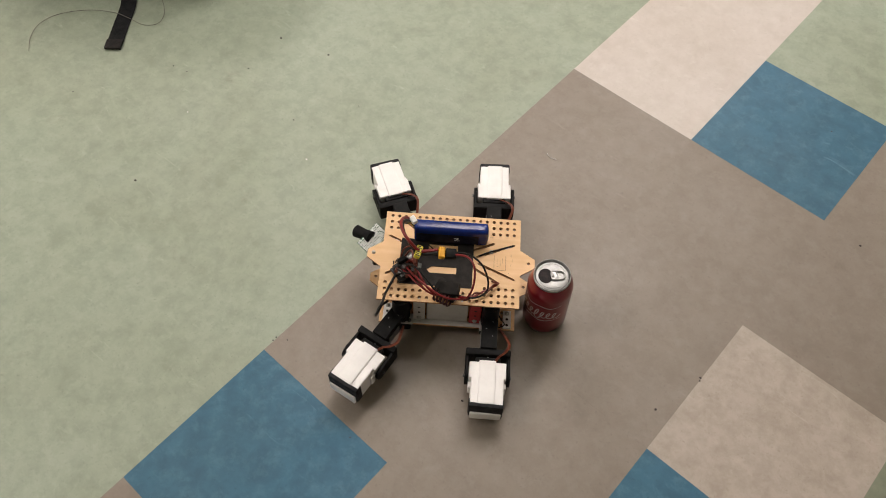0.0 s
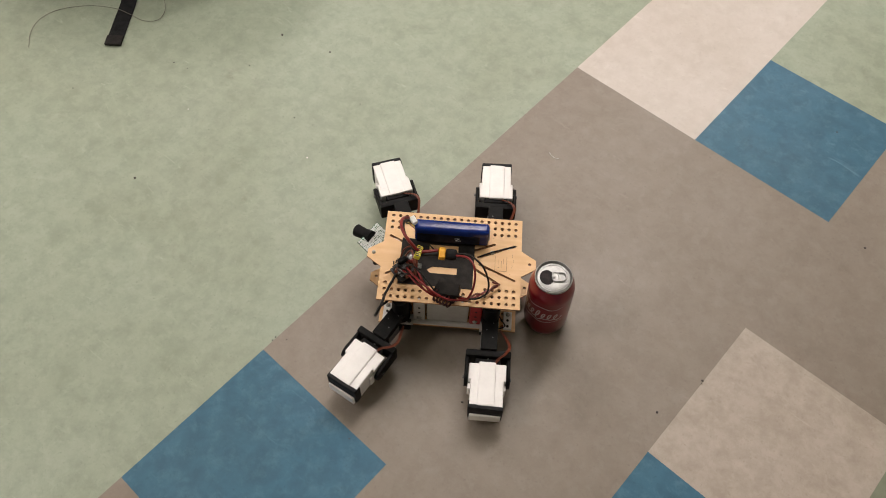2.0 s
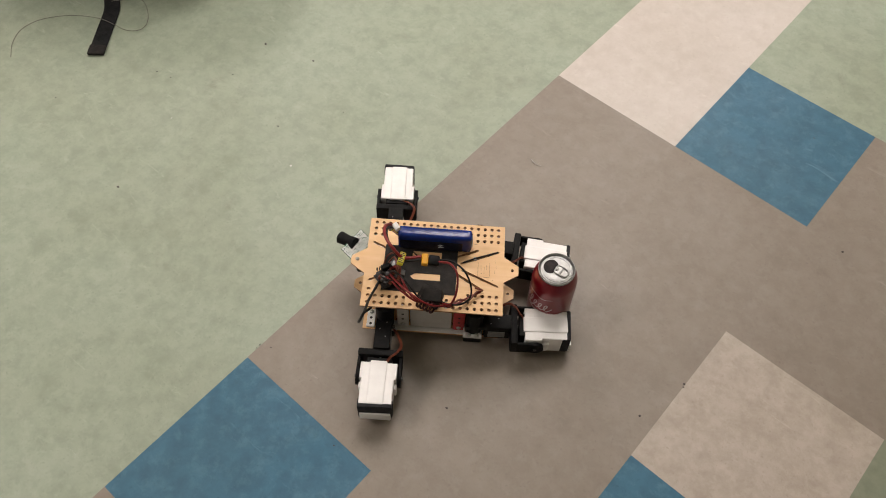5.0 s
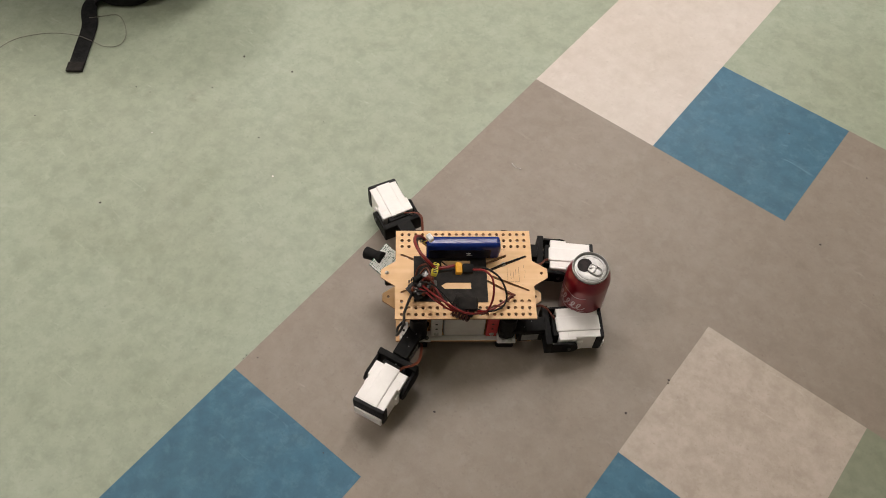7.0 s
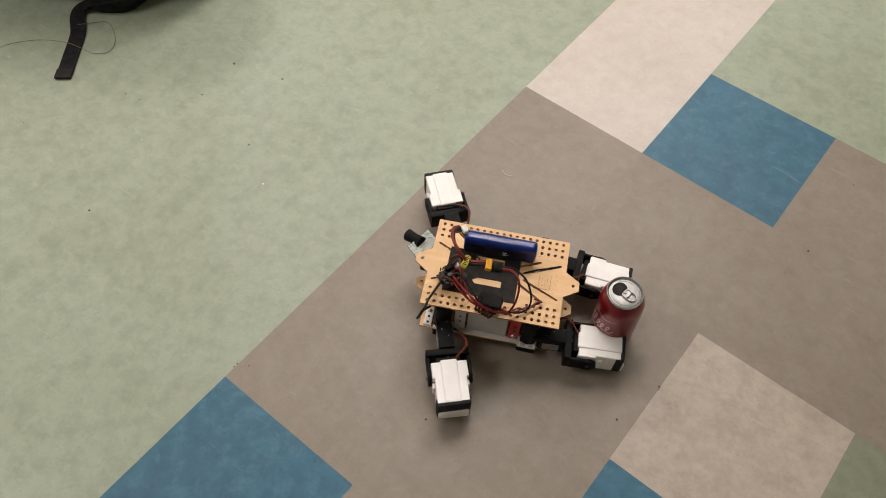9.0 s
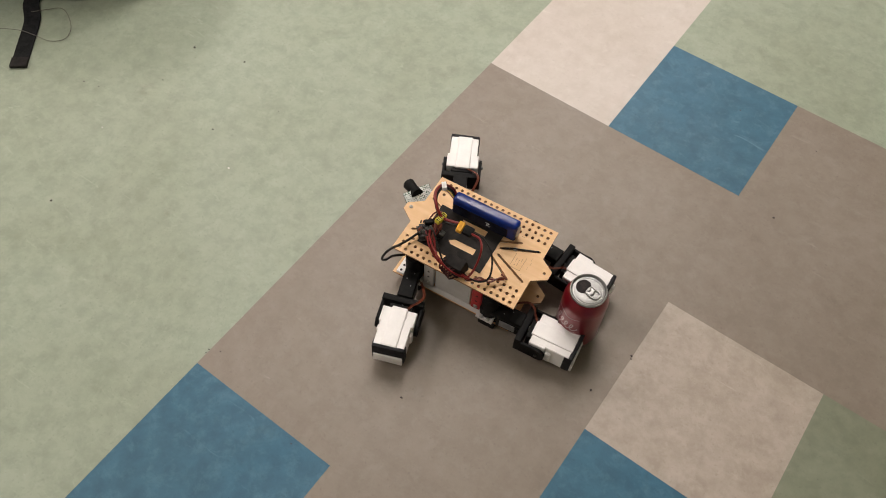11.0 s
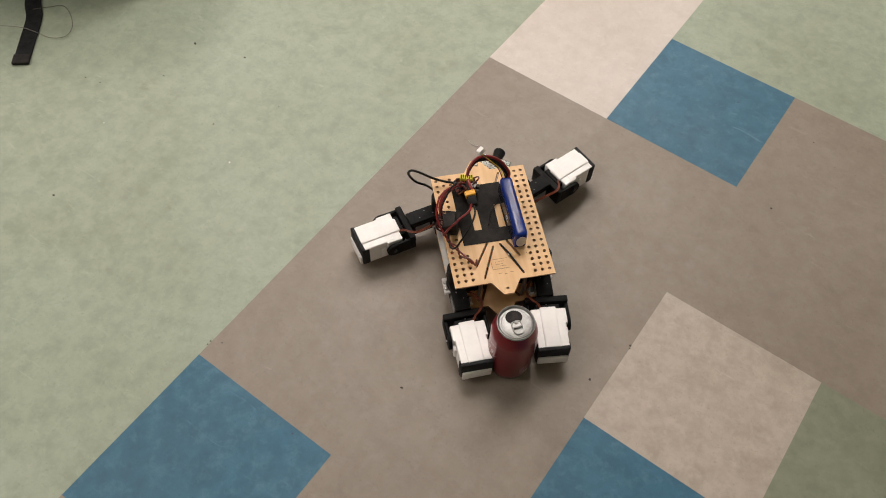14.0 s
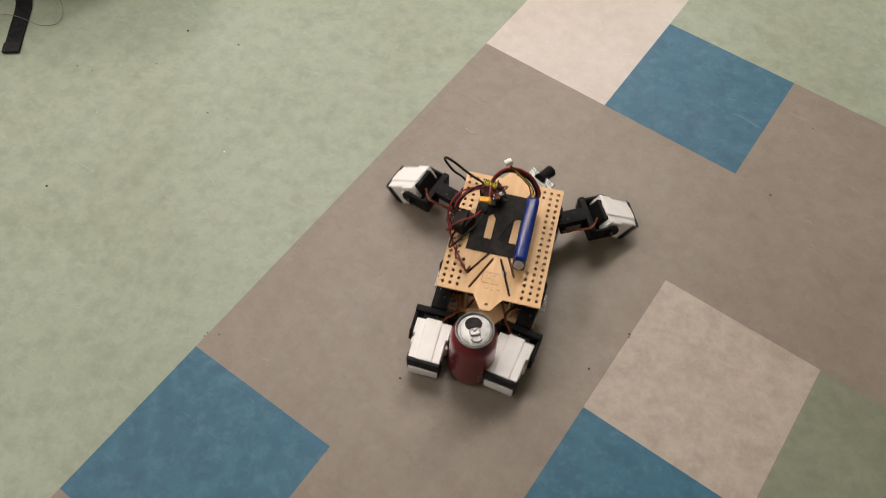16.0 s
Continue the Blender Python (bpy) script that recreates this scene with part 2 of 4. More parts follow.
def box(bm, x0, x1, y0, y1, z0, z1, bevel=0.0, m=None, mat=0, seg=1):
    vs = [bm.verts.new((x, y, z)) for x in (x0, x1) for y in (y0, y1) for z in (z0, z1)]
    quads = [(0, 1, 3, 2), (4, 6, 7, 5), (0, 4, 5, 1), (2, 3, 7, 6), (0, 2, 6, 4), (1, 5, 7, 3)]
    fs = [bm.faces.new([vs[i] for i in q]) for q in quads]
    for f in fs:
        f.material_index = mat
    geom = list(vs)
    if bevel:
        es = list({e for f in fs for e in f.edges})
        out = bmesh.ops.bevel(bm, geom=es, offset=bevel, segments=seg, profile=0.6, affect="EDGES", material=mat)
        geom = [v for v in out["verts"]]
    if m is not None:
        done = set(geom)
        for v in done:
            v.co = m @ v.co
    return bm


def cyl(bm, a, b, r0, r1=None, n=16, mat=0, caps=True):
    a, b = Vector(a), Vector(b)
    r1 = r0 if r1 is None else r1
    q = (b - a).to_track_quat("Z", "Y")
    ra, rb = [], []
    for i in range(n):
        d = q @ Vector((math.cos(2 * math.pi * i / n), math.sin(2 * math.pi * i / n), 0))
        ra.append(bm.verts.new(a + d * r0))
        rb.append(bm.verts.new(b + d * r1))
    for i in range(n):
        bm.faces.new((ra[i], ra[(i + 1) % n], rb[(i + 1) % n], rb[i])).material_index = mat
    if caps:
        bm.faces.new(ra[::-1]).material_index = mat
        bm.faces.new(rb).material_index = mat
    return bm


def lathe(bm, profile, n=48, mat=0):
    """Turn (radius, height, material) rows about the z axis."""
    rings = []
    for r, z, *_ in profile:
        rings.append([bm.verts.new((r * math.cos(2 * math.pi * i / n), r * math.sin(2 * math.pi * i / n), z)) for i in range(n)]
                     if r > 1e-6 else [bm.verts.new((0, 0, z))])
    for k in range(len(rings) - 1):
        p, q = rings[k], rings[k + 1]
        mi = profile[k + 1][2] if len(profile[k + 1]) > 2 else mat
        for i in range(n):
            j = (i + 1) % n
            if len(p) == 1:
                f = bm.faces.new((p[0], q[i], q[j]))
            elif len(q) == 1:
                f = bm.faces.new((p[i], p[j], q[0]))
            else:
                f = bm.faces.new((p[i], p[j], q[j], q[i]))
            f.material_index = mi
    return bm


def curve_points(pts, steps=6):
    """Smooth line through the points."""
    p = [Vector(a) for a in pts]
    p = [2 * p[0] - p[1]] + p + [2 * p[-1] - p[-2]]
    out = []
    for i in range(1, len(p) - 2):
        for k in range(steps):
            t = k / steps
            a, b, c, d = p[i - 1:i + 3]
            out.append(0.5 * ((2 * b) + (c - a) * t + (2 * a - 5 * b + 4 * c - d) * t * t + (3 * b - a - 3 * c + d) * t ** 3))
    out.append(p[-2])
    return out


def tube(bm, pts, r, n=6, steps=6, mat=0):
    line = curve_points(pts, steps)
    rings = []
    up = Vector((0.13, 0.21, 0.97)).normalized()
    for i, c in enumerate(line):
        d = (line[min(i + 1, len(line) - 1)] - line[max(i - 1, 0)]).normalized()
        s = d.cross(up)
        s = s.normalized() if s.length > 1e-4 else d.orthogonal().normalized()
        u = s.cross(d).normalized()
        rings.append([bm.verts.new(c + (s * math.cos(2 * math.pi * k / n) + u * math.sin(2 * math.pi * k / n)) * r) for k in range(n)])
    for a, b in zip(rings, rings[1:]):
        for k in range(n):
            bm.faces.new((a[k], a[(k + 1) % n], b[(k + 1) % n], b[k])).material_index = mat
    bm.faces.new(rings[0][::-1]).material_index = mat
    bm.faces.new(rings[-1]).material_index = mat
    return bm


def cut_sheet(name, loops, thickness, mats):
    """A flat sheet from an outline and the loops cut out of it, burnt along the cut edges."""
    cu = bpy.data.curves.new(name, "CURVE")
    cu.dimensions, cu.fill_mode, cu.extrude = "2D", "BOTH", thickness / 2
    for loop in loops:
        sp = cu.splines.new("POLY")
        sp.points.add(len(loop) - 1)
        for p, (x, y) in zip(sp.points, loop):
            p.co = (x, y, 0, 1)
        sp.use_cyclic_u = True
    ob = bpy.data.objects.new(name, cu)
    me = bpy.data.meshes.new_from_object(ob)
    bpy.data.objects.remove(ob)
    me.name = name
    me.materials.clear()
    for m in mats:
        me.materials.append(m)
    for p in me.polygons:
        p.material_index = 0 if abs(p.normal.z) > 0.5 else 1
    return me


def ring(x, y, r, n=10):
    return [(x + r * math.cos(2 * math.pi * i / n), y + r * math.sin(2 * math.pi * i / n)) for i in range(n)]


def slot(x0, y0, x1, y1, w):
    d = Vector((x1 - x0, y1 - y0)).normalized() * w / 2
    n = Vector((-d.y, d.x))
    return [(x0 + n.x, y0 + n.y), (x0 - d.x, y0 - d.y), (x0 - n.x, y0 - n.y), (x1 - n.x, y1 - n.y), (x1 + d.x, y1 + d.y), (x1 + n.x, y1 + n.y)]


# ---- room ----
def build_room():
    """Plain room that closes the place; only its floor is in view."""
    x0, x1, y0, y1 = -14 * TILE, 14 * TILE, -12 * TILE, 18 * TILE
    bm = box(bmesh.new(), x0 - 0.1, x1 + 0.1, y0 - 0.1, y1 + 0.1, -0.1, -0.0007)
    floor = part("floor", bm, SCREED, None)
    tagged(floor, "vinyl tile floor in green, grey, blue and cream", "floor", "", "structure")
    for name, b in (("wall_west", (x0 - 0.1, x0, y0, y1)), ("wall_east", (x1, x1 + 0.1, y0, y1)),
                    ("wall_south", (x0 - 0.1, x1 + 0.1, y0 - 0.1, y0)), ("wall_north", (x0 - 0.1, x1 + 0.1, y1, y1 + 0.1))):
        tagged(part(name, box(bmesh.new(), *b, -0.003, CEILING), PLASTER, None), "plain off-white painted wall", "wall", "", "structure")
    tagged(part("ceiling", box(bmesh.new(), x0 - 0.1, x1 + 0.1, y0 - 0.1, y1 + 0.1, CEILING, CEILING + 0.1), CEILING_TILE, None),
           "white board ceiling", "ceiling", "", "structure")
    for px, py in PANELS:
        lamp = tagged(new("ceiling_light"), "recessed white fluorescent ceiling panel, switched on", "ceiling light", "ceiling lights")
        lamp.location = (px, py, CEILING)
        bm = bmesh.new()
        for b in ((-0.32, -0.29, -0.62, 0.62), (0.29, 0.32, -0.62, 0.62), (-0.29, 0.29, -0.62, -0.59), (-0.29, 0.29, 0.59, 0.62)):
            box(bm, *b, -0.03, 0.0)
        part("frame", bm, WHITE_DULL, lamp)
        part("diffuser", box(bmesh.new(), -0.29, 0.29, -0.59, 0.59, -0.024, -0.012), DIFFUSER, lamp)
    return floor


def tile_colour(u, v):
    """Colour of the tile whose low corner is u tiles along the grey path and v across it."""
    if v < 0:
        return GREEN
    if v == 0:
        return BLUE if u == -1 else CREAM if u >= 3 else GREY
    if v == 1:
        return BLUE if u == 3 else GREEN if u > 3 else GREY
    if v == 2:
        return BEIGE if u == 1 else BLUE if u == 0 else GREEN if u >= 4 else GREY
    # green tiles at the near right corner take the colour with painted-in shade
    return GREY if 2 <= u <= 3 else SHADED_GREEN if u < 2 and v == 3 else GREEN


def build_tiles(floor):
    meshes = {}
    for u in range(-12, 18):
        for v in range(-14, 14):
            near = -6 <= u <= 8 and -6 <= v <= 6
            mat = tile_colour(u, v)
            if mat.name not in meshes:
                g = 0.00012 if mat is BLUE else 0.00002
                bm = box(bmesh.new(), g, TILE - g, g, TILE - g, -0.003, 0.0)
                meshes[mat.name] = to_mesh("tile", bm, mat)
            if near:
                ob = new("tile", meshes[mat.name])
                ob.parent = floor
                ob.location = (v * TILE, u * TILE, 0)
    bm, g = bmesh.new(), 0.00002
    for u in range(-12, 18):
        for v in range(-14, 14):
            if not (-6 <= u <= 8 and -6 <= v <= 6):
                box(bm, v * TILE + g, (v + 1) * TILE - g, u * TILE + g, (u + 1) * TILE - g, -0.003, 0.0)
    tagged(part("outer_tiles", bm, GREEN, floor), "pale green vinyl tiles", "", "", "stuff")


# ---- robot ----
DECK, BASE = 0.083, 0.020
HIPS = {"FL": (0.056, 0.059), "FR": (0.056, -0.059), "RL": (-0.060, 0.059), "RR": (-0.060, -0.059)}
KNEE = (0.080, 0.0, 0.031)


def deck_mesh(name, slots):
    out = [(-0.09, -0.0667), (0.09, -0.0667), (0.09, -0.019), (0.109, -0.0065), (0.109, 0.0065), (0.09, 0.019),
           (0.09, 0.0667), (-0.09, 0.0667), (-0.09, 0.019), (-0.109, 0.0055), (-0.109, -0.0055), (-0.09, -0.019)]
    loops = [out, ring(0.101, 0, 0.0021), ring(-0.101, 0.001, 0.0021)]
    for i in range(19):
        x = -0.0815 + i * 0.00906
        for y in (0.0605, 0.051, -0.0605, -0.051, 0.0415, -0.0415):
            if abs(y) < 0.045 and not (x > 0.045 or x < -0.068):
                continue
            loops.append(ring(x, y, 0.0023))
    upper = cut_sheet(name, loops + [slot(*s, 0.0032) for s in slots], 0.0024, (PLY, CHAR))
    inset = [(x * 0.997, y * 0.996) for x, y in out]
    lips = [inset] + [[(cx + (x - cx) * 0.62, cy + (y - cy) * 0.62) for x, y in hole] for hole in loops[1:] for cx, cy in [(sum(p[0] for p in hole) / len(hole), sum(p[1] for p in hole) / len(hole))]]
    lower = cut_sheet("lip", lips + [slot(*s, 0.0012) for s in slots], 0.0008, (CHAR, CHAR))
    bm = bmesh.new()
    bm.from_mesh(upper)
    bm.faces.ensure_lookup_table()
    n = len(bm.verts)
    bm.from_mesh(lower)
    bm.verts.ensure_lookup_table()
    low = set(bm.verts[n:])
    for v in low:
        v.co.z -= 0.0010
    for f in bm.faces:
        if f.verts[0] in low:
            f.material_index = 0 if f.calc_center_median().z < -0.0012 else 1
    for v in bm.verts:
        if v not in low:
            v.co.z += 0.0003
    bm.to_mesh(upper)
    bm.free()
    bpy.data.meshes.remove(lower)
    return upper


SLOTS = [(0.022, 0.0115, 0.055, 0.0265), (0.034, 0.005, 0.082, 0.026), (0.036, -0.005, 0.082, -0.026), (0.030, -0.012, 0.063, -0.033),
         (-0.082, 0.0285, -0.034, 0.006), (-0.082, -0.0285, -0.034, -0.006)]


def screw(parent, x, y, z, r=0.0026, label="zinc screw head"):
    bm = lathe(bmesh.new(), [(r, 0), (r, 0.0008), (r * 0.75, 0.0018), (r * 0.4, 0.0021), (r * 0.35, 0.0012), (0, 0.0012)], 12)
    ob = part("screw", bm, STEEL, parent, label, True)
    ob.location = (x, y, z)
    return ob


def build_body():
    robot = tagged(new("walking_robot"), "four-legged hobby robot of perforated plywood, black servos and white printed feet", "robot")
    top = part("top_deck", deck_mesh("top_deck", SLOTS), None, robot, "perforated laser-cut birch plywood deck")
    top.location = (0, 0, DECK)
    low = part("bottom_deck", deck_mesh("bottom_deck", SLOTS), None, robot, "lower perforated plywood deck")
    low.location = (0, 0, BASE)
    # engraved sketch lines on the deck
    z = DECK + 0.0016
    for x0, x1, y0, y1 in ((0.056, 0.0565, -0.013, 0.009), (0.071, 0.0715, -0.013, 0.009), (0.056, 0.071, -0.0132, -0.0127), (0.060, 0.062, -0.008, -0.0074),
                           (0.060, 0.0604, -0.004, 0.004), (0.064, 0.0645, -0.008, 0.002), (0.067, 0.0674, -0.002, 0.006), (0.078, 0.0784, 0.008, 0.013),
                           (0.0795, 0.0799, 0.001, 0.005), (0.078, 0.0783, -0.007, -0.002), (0.075, 0.076, -0.017, -0.0165), (0.050, 0.054, 0.036, 0.0364)):
        part("engraving", box(bmesh.new(), x0, x1, y0, y1, z - 0.0002, z + 0.0001), ENGRAVE, robot, "faint engraved sketch mark")
    screw(robot, -0.101, 0.001, DECK + 0.0015)
    screw(robot, 0.052, 0.0135, DECK + 0.0015, 0.0031)
    # stand-offs between the decks
    for x, y in ((0.08, 0.030), (0.08, -0.030), (-0.08, 0.030), (-0.08, -0.030)):
        part("standoff", cyl(bmesh.new(), (x, y, BASE + 0.0015), (x, y, DECK - 0.0015), 0.003, n=6), STEEL, robot, "hex metal stand-off")
    # hip servos and their holders
    for key, (hx, hy) in HIPS.items():
        s = 1 if hy > 0 else -1
        f = 1 if hx > 0 else -1
        bm = bmesh.new()
        box(bm, hx - 0.010, hx + 0.010, min(s * 0.020, s * 0.056), max(s * 0.020, s * 0.056), 0.026, 0.064, 0.001)
        box(bm, hx - 0.010, hx + 0.010, min(s * 0.013, s * 0.063), max(s * 0.013, s * 0.063), 0.050, 0.053)
        cyl(bm, (hx, s * 0.05, 0.064), (hx, s * 0.05, 0.0805), 0.006)
        part("hip_servo", bm, BLACK_PLASTIC, robot, "black hip servo", True)
        part("servo_underside", box(bmesh.new(), hx - 0.012, hx + 0.012, min(s * 0.022, s * 0.066), max(s * 0.022, s * 0.066), 0.0, BASE - 0.0016, 0.0015),
             BLACK_PLASTIC, robot, "black servo body under the lower deck")
        # printed strip with holes, screwed near the corner of the lower deck
        cx = f * 0.0795
        bm = box(bmesh.new(), cx - 0.0055, cx + 0.0055, min(s * 0.040, s * 0.0655), max(s * 0.040, s * 0.0655), BASE + 0.0016, BASE + 0.006, 0.0006)
        # holes are dark discs on the surface, their inner shade given as colour
        for i in range(3):
            cyl(bm, (cx, s * (0.0445 + 0.0085 * i), BASE + 0.0061), (cx, s * (0.0445 + 0.0085 * i), BASE + 0.0064), 0.0018, n=10, mat=1)
        part("hole_strip", bm, [WHITE_PRINT, CHIP], robot, "white printed strip with holes")
        screw(robot, cx, s * 0.0445, BASE + 0.0064, 0.003)
    for s in (-1, 1):
        bm = box(bmesh.new(), -0.045, 0.047, min(s * 0.0585, s * 0.0662), max(s * 0.0585, s * 0.0662), BASE + 0.0016, BASE + 0.0032, 0.0005)
        part("side_ledge", bm, WHITE_DULL, robot, "pale printed ledge along the deck side")
        bm = box(bmesh.new(), -0.027, 0.027, min(s * 0.022, s * 0.0605), max(s * 0.022, s * 0.0605), BASE + 0.0044, 0.074, 0.0025, seg=2)
        box(bm, -0.024, 0.024, min(s * 0.0605, s * 0.0609), max(s * 0.0605, s * 0.0609), BASE + 0.008, 0.070)
        part("battery_pack", bm, WHITE_DULL, robot, "plain white boxed pack between the decks", True)
        bm = box(bmesh.new(), 0.029, 0.044, min(s * 0.055, s * 0.0615), max(s * 0.055, s * 0.0615), BASE + 0.0044, 0.0745, 0.001)
        # dark discs paint the shaded holes; the bracket itself is solid
        for i in range(2):
            cyl(bm, (0.0365, s * 0.0616, BASE + 0.026 + i * 0.013), (0.0365, s * 0.0619, BASE + 0.026 + i * 0.013), 0.0017, n=10, mat=1)
        cyl(bm, (0.0365, s * 0.0616, BASE + 0.012), (0.0365, s * 0.0632, BASE + 0.012), 0.0034, 0.0026, n=14, mat=2)
        part("red_bracket", bm, [RED_PRINT, CHIP, STEEL], robot, "red printed bracket with holes and a screw")
        bm = box(bmesh.new(), -0.044, -0.029, min(s * 0.055, s * 0.0615), max(s * 0.055, s * 0.0615), BASE + 0.0044, 0.0745, 0.001)
        # again solid, with the shade of its holes painted as dark discs
        for i in range(2):
            cyl(bm, (-0.0365, s * 0.0616, BASE + 0.026 + i * 0.013), (-0.0365, s * 0.0619, BASE + 0.026 + i * 0.013), 0.0017, n=10, mat=1)
        cyl(bm, (-0.0365, s * 0.0616, BASE + 0.012), (-0.0365, s * 0.0632, BASE + 0.012), 0.0034, 0.0026, n=14, mat=2)
        part("white_bracket", bm, [WHITE_DULL, CHIP, STEEL], robot, "white printed bracket with holes and a screw")
    # servo flanges that stick out past the decks at the front corners
    for s in (-1, 1):
        bm = box(bmesh.new(), 0.0455, 0.0650, min(s * 0.050, s * 0.0680), max(s * 0.050, s * 0.0680), 0.0300, 0.0425, 0.0022, seg=2)
        box(bm, 0.047, 0.068, min(s * 0.052, s * 0.0672), max(s * 0.052, s * 0.0672), BASE + 0.0018, 0.031, 0.001)
        fl = part("servo_flange", bm, BLACK_PLASTIC, robot, "black servo flange with two bolts", True)
        for k in (0.0505, 0.0600):
            screw(fl, k, s * 0.0715, 0.0330, 0.0030, "bright bolt head")
        bm = box(bmesh.new(), 0.0430, 0.0675, min(s * 0.0560, s * 0.0750), max(s * 0.0560, s * 0.0750), 0.0300, 0.0330, 0.0008)
        part("flange_plate", bm, WHITE_DULL, robot, "pale printed flange plate")
        bm = box(bmesh.new(), -0.0700, -0.0440, min(s * 0.0560, s * 0.0715), max(s * 0.0560, s * 0.0715), 0.0272, 0.0298, 0.0008)
        rear = part("flange_plate", bm, WHITE_DULL, robot, "pale printed flange plate")
        for k in (-0.0640, -0.0490):
            screw(rear, k, s * 0.0665, 0.0298, 0.0028, "dark bolt head").data.materials[0] = DARK_STEEL
        pts = [(0.066, s * 0.052, 0.040), (0.071, s * 0.060, 0.038), (0.076, s * 0.064, 0.032), (0.070, s * 0.066, 0.027), (0.064, s * 0.064, 0.026)]
        part("servo_lead", tube(bmesh.new(), pts, 0.0008, 5, 5), BLACK_WIRE, robot, "thin black servo lead", True)
    part("control_board", box(bmesh.new(), -0.020, 0.050, -0.028, 0.028, BASE + 0.006, BASE + 0.010, 0.0008), GREEN_BOARD, robot, "circuit board between the decks")
    # black felt on the deck, with windows to the wood
    loops = [[(-0.066, -0.042), (0.029, -0.043), (0.029, 0.024), (-0.066, 0.026)], [(-0.026, -0.0240), (0.008, -0.0240), (0.008, -0.0140), (-0.024, -0.0140), (-0.031, -0.0190)],
             [(-0.030, 0.0105), (0.008, 0.0095), (0.008, 0.0190), (-0.030, 0.0190)]]
    felt = part("felt_pad", cut_sheet("felt_pad", loops, 0.0008, (MATT_BLACK, MATT_BLACK)), None, robot, "black felt tape on the deck")
    felt.location = (0, 0, DECK + 0.0021)
    build_battery(robot)
    build_electronics(robot)
    build_sensor(robot)
    return robot


def build_battery(robot):
    z0 = DECK + 0.0028
    bm = box(bmesh.new(), -0.050, 0.046, 0.0205, 0.0375, z0, z0 + 0.032, 0.0058, seg=4)
    bat = part("lipo_battery", bm, BLUE_WRAP, robot, "blue shrink-wrapped battery with a dark label", True)
    bm = box(bmesh.new(), -0.047, 0.034, 0.0199, 0.0207, z0 + 0.004, z0 + 0.0225, 0.0003)
    part("side_label", bm, DARK_WRAP, bat, "dark glossy label")
    bm = bmesh.new()
    for a, b in (((0.002, 0.012), (0.008, 0.0125)), ((0.008, 0.0125), (0.003, 0.007)), ((0.003, 0.007), (0.010, 0.0075))):
        tube(bm, [(a[0], 0.0197, z0 + a[1] + 0.004), (b[0], 0.0197, z0 + b[1] + 0.004)], 0.0005, 4, 1)
    part("label_mark", bm, PALE_GREY, bat, "pale printed mark")
    bm = lathe(bmesh.new(), [(0, 0.0010), (0.0052, 0.0010), (0.0064, 0.0006), (0.0066, -0.0004)], 20)
    bm.transform(pose(0.046, 0.029, z0 + 0.0165) @ Matrix.Rotation(radians(90), 4, "Y") @ Matrix.Diagonal((1.7, 1, 1, 1)))
    part("end_cap", bm, PALE_GREY, bat, "pale rounded end cap", True)
    m = pose(-0.047, -0.010, 0.1835, 12, -8, 35)
    bm = box(bmesh.new(), -0.003, 0.003, -0.0045, 0.0045, -0.0042, 0.0042, 0.0006, m)
    for i in range(4):
        box(bm, -0.0012, 0.0012, -0.0038 + i * 0.0021, -0.0026 + i * 0.0021, 0.0042, 0.0045, 0, m)
    part("balance_plug", bm, WHITE_PRINT, bat, "small white balance plug")
    for name, mat, o in (("red_lead", RED_WIRE, 0.004), ("black_lead", BLACK_WIRE, 0.0)):
        pts = [(-0.048, 0.031, 0.104 + o), (-0.056, 0.031 + o, 0.118), (-0.062 - o * 0.5, 0.020 + o * 0.6, 0.134 + o * 0.5), (-0.062 - o * 0.5, 0.004, 0.145 + o), (-0.057 - o * 0.3, -0.012, 0.150 + o),
               (-0.048, -0.023, 0.146 + o), (-0.039, -0.028 + o * 0.3, 0.138 + o), (-0.027, -0.029 + o * 0.8, 0.140 + o * 0.3), (-0.016, -0.029 + o, 0.144)]
        part(name, tube(bmesh.new(), pts, 0.0021, 8, 7), mat, bat, "", True)
    for k, (name, mat) in enumerate((("balance_wire", RED_WIRE), ("balance_wire", YELLOW_TAG), ("balance_wire", BLACK_WIRE))):
        pts = [(-0.050, 0.027 + k * 0.002, z0 + 0.022), (-0.056, 0.020 + k * 0.002, 0.128), (-0.054 - 0.002 * k, 0.006, 0.150), (-0.050, -0.006 + 0.001 * k, 0.170), (-0.047, -0.0095 + 0.001 * k, 0.180)]
        part(name, tube(bmesh.new(), pts, 0.0007, 5, 6), mat, bat, "", True)


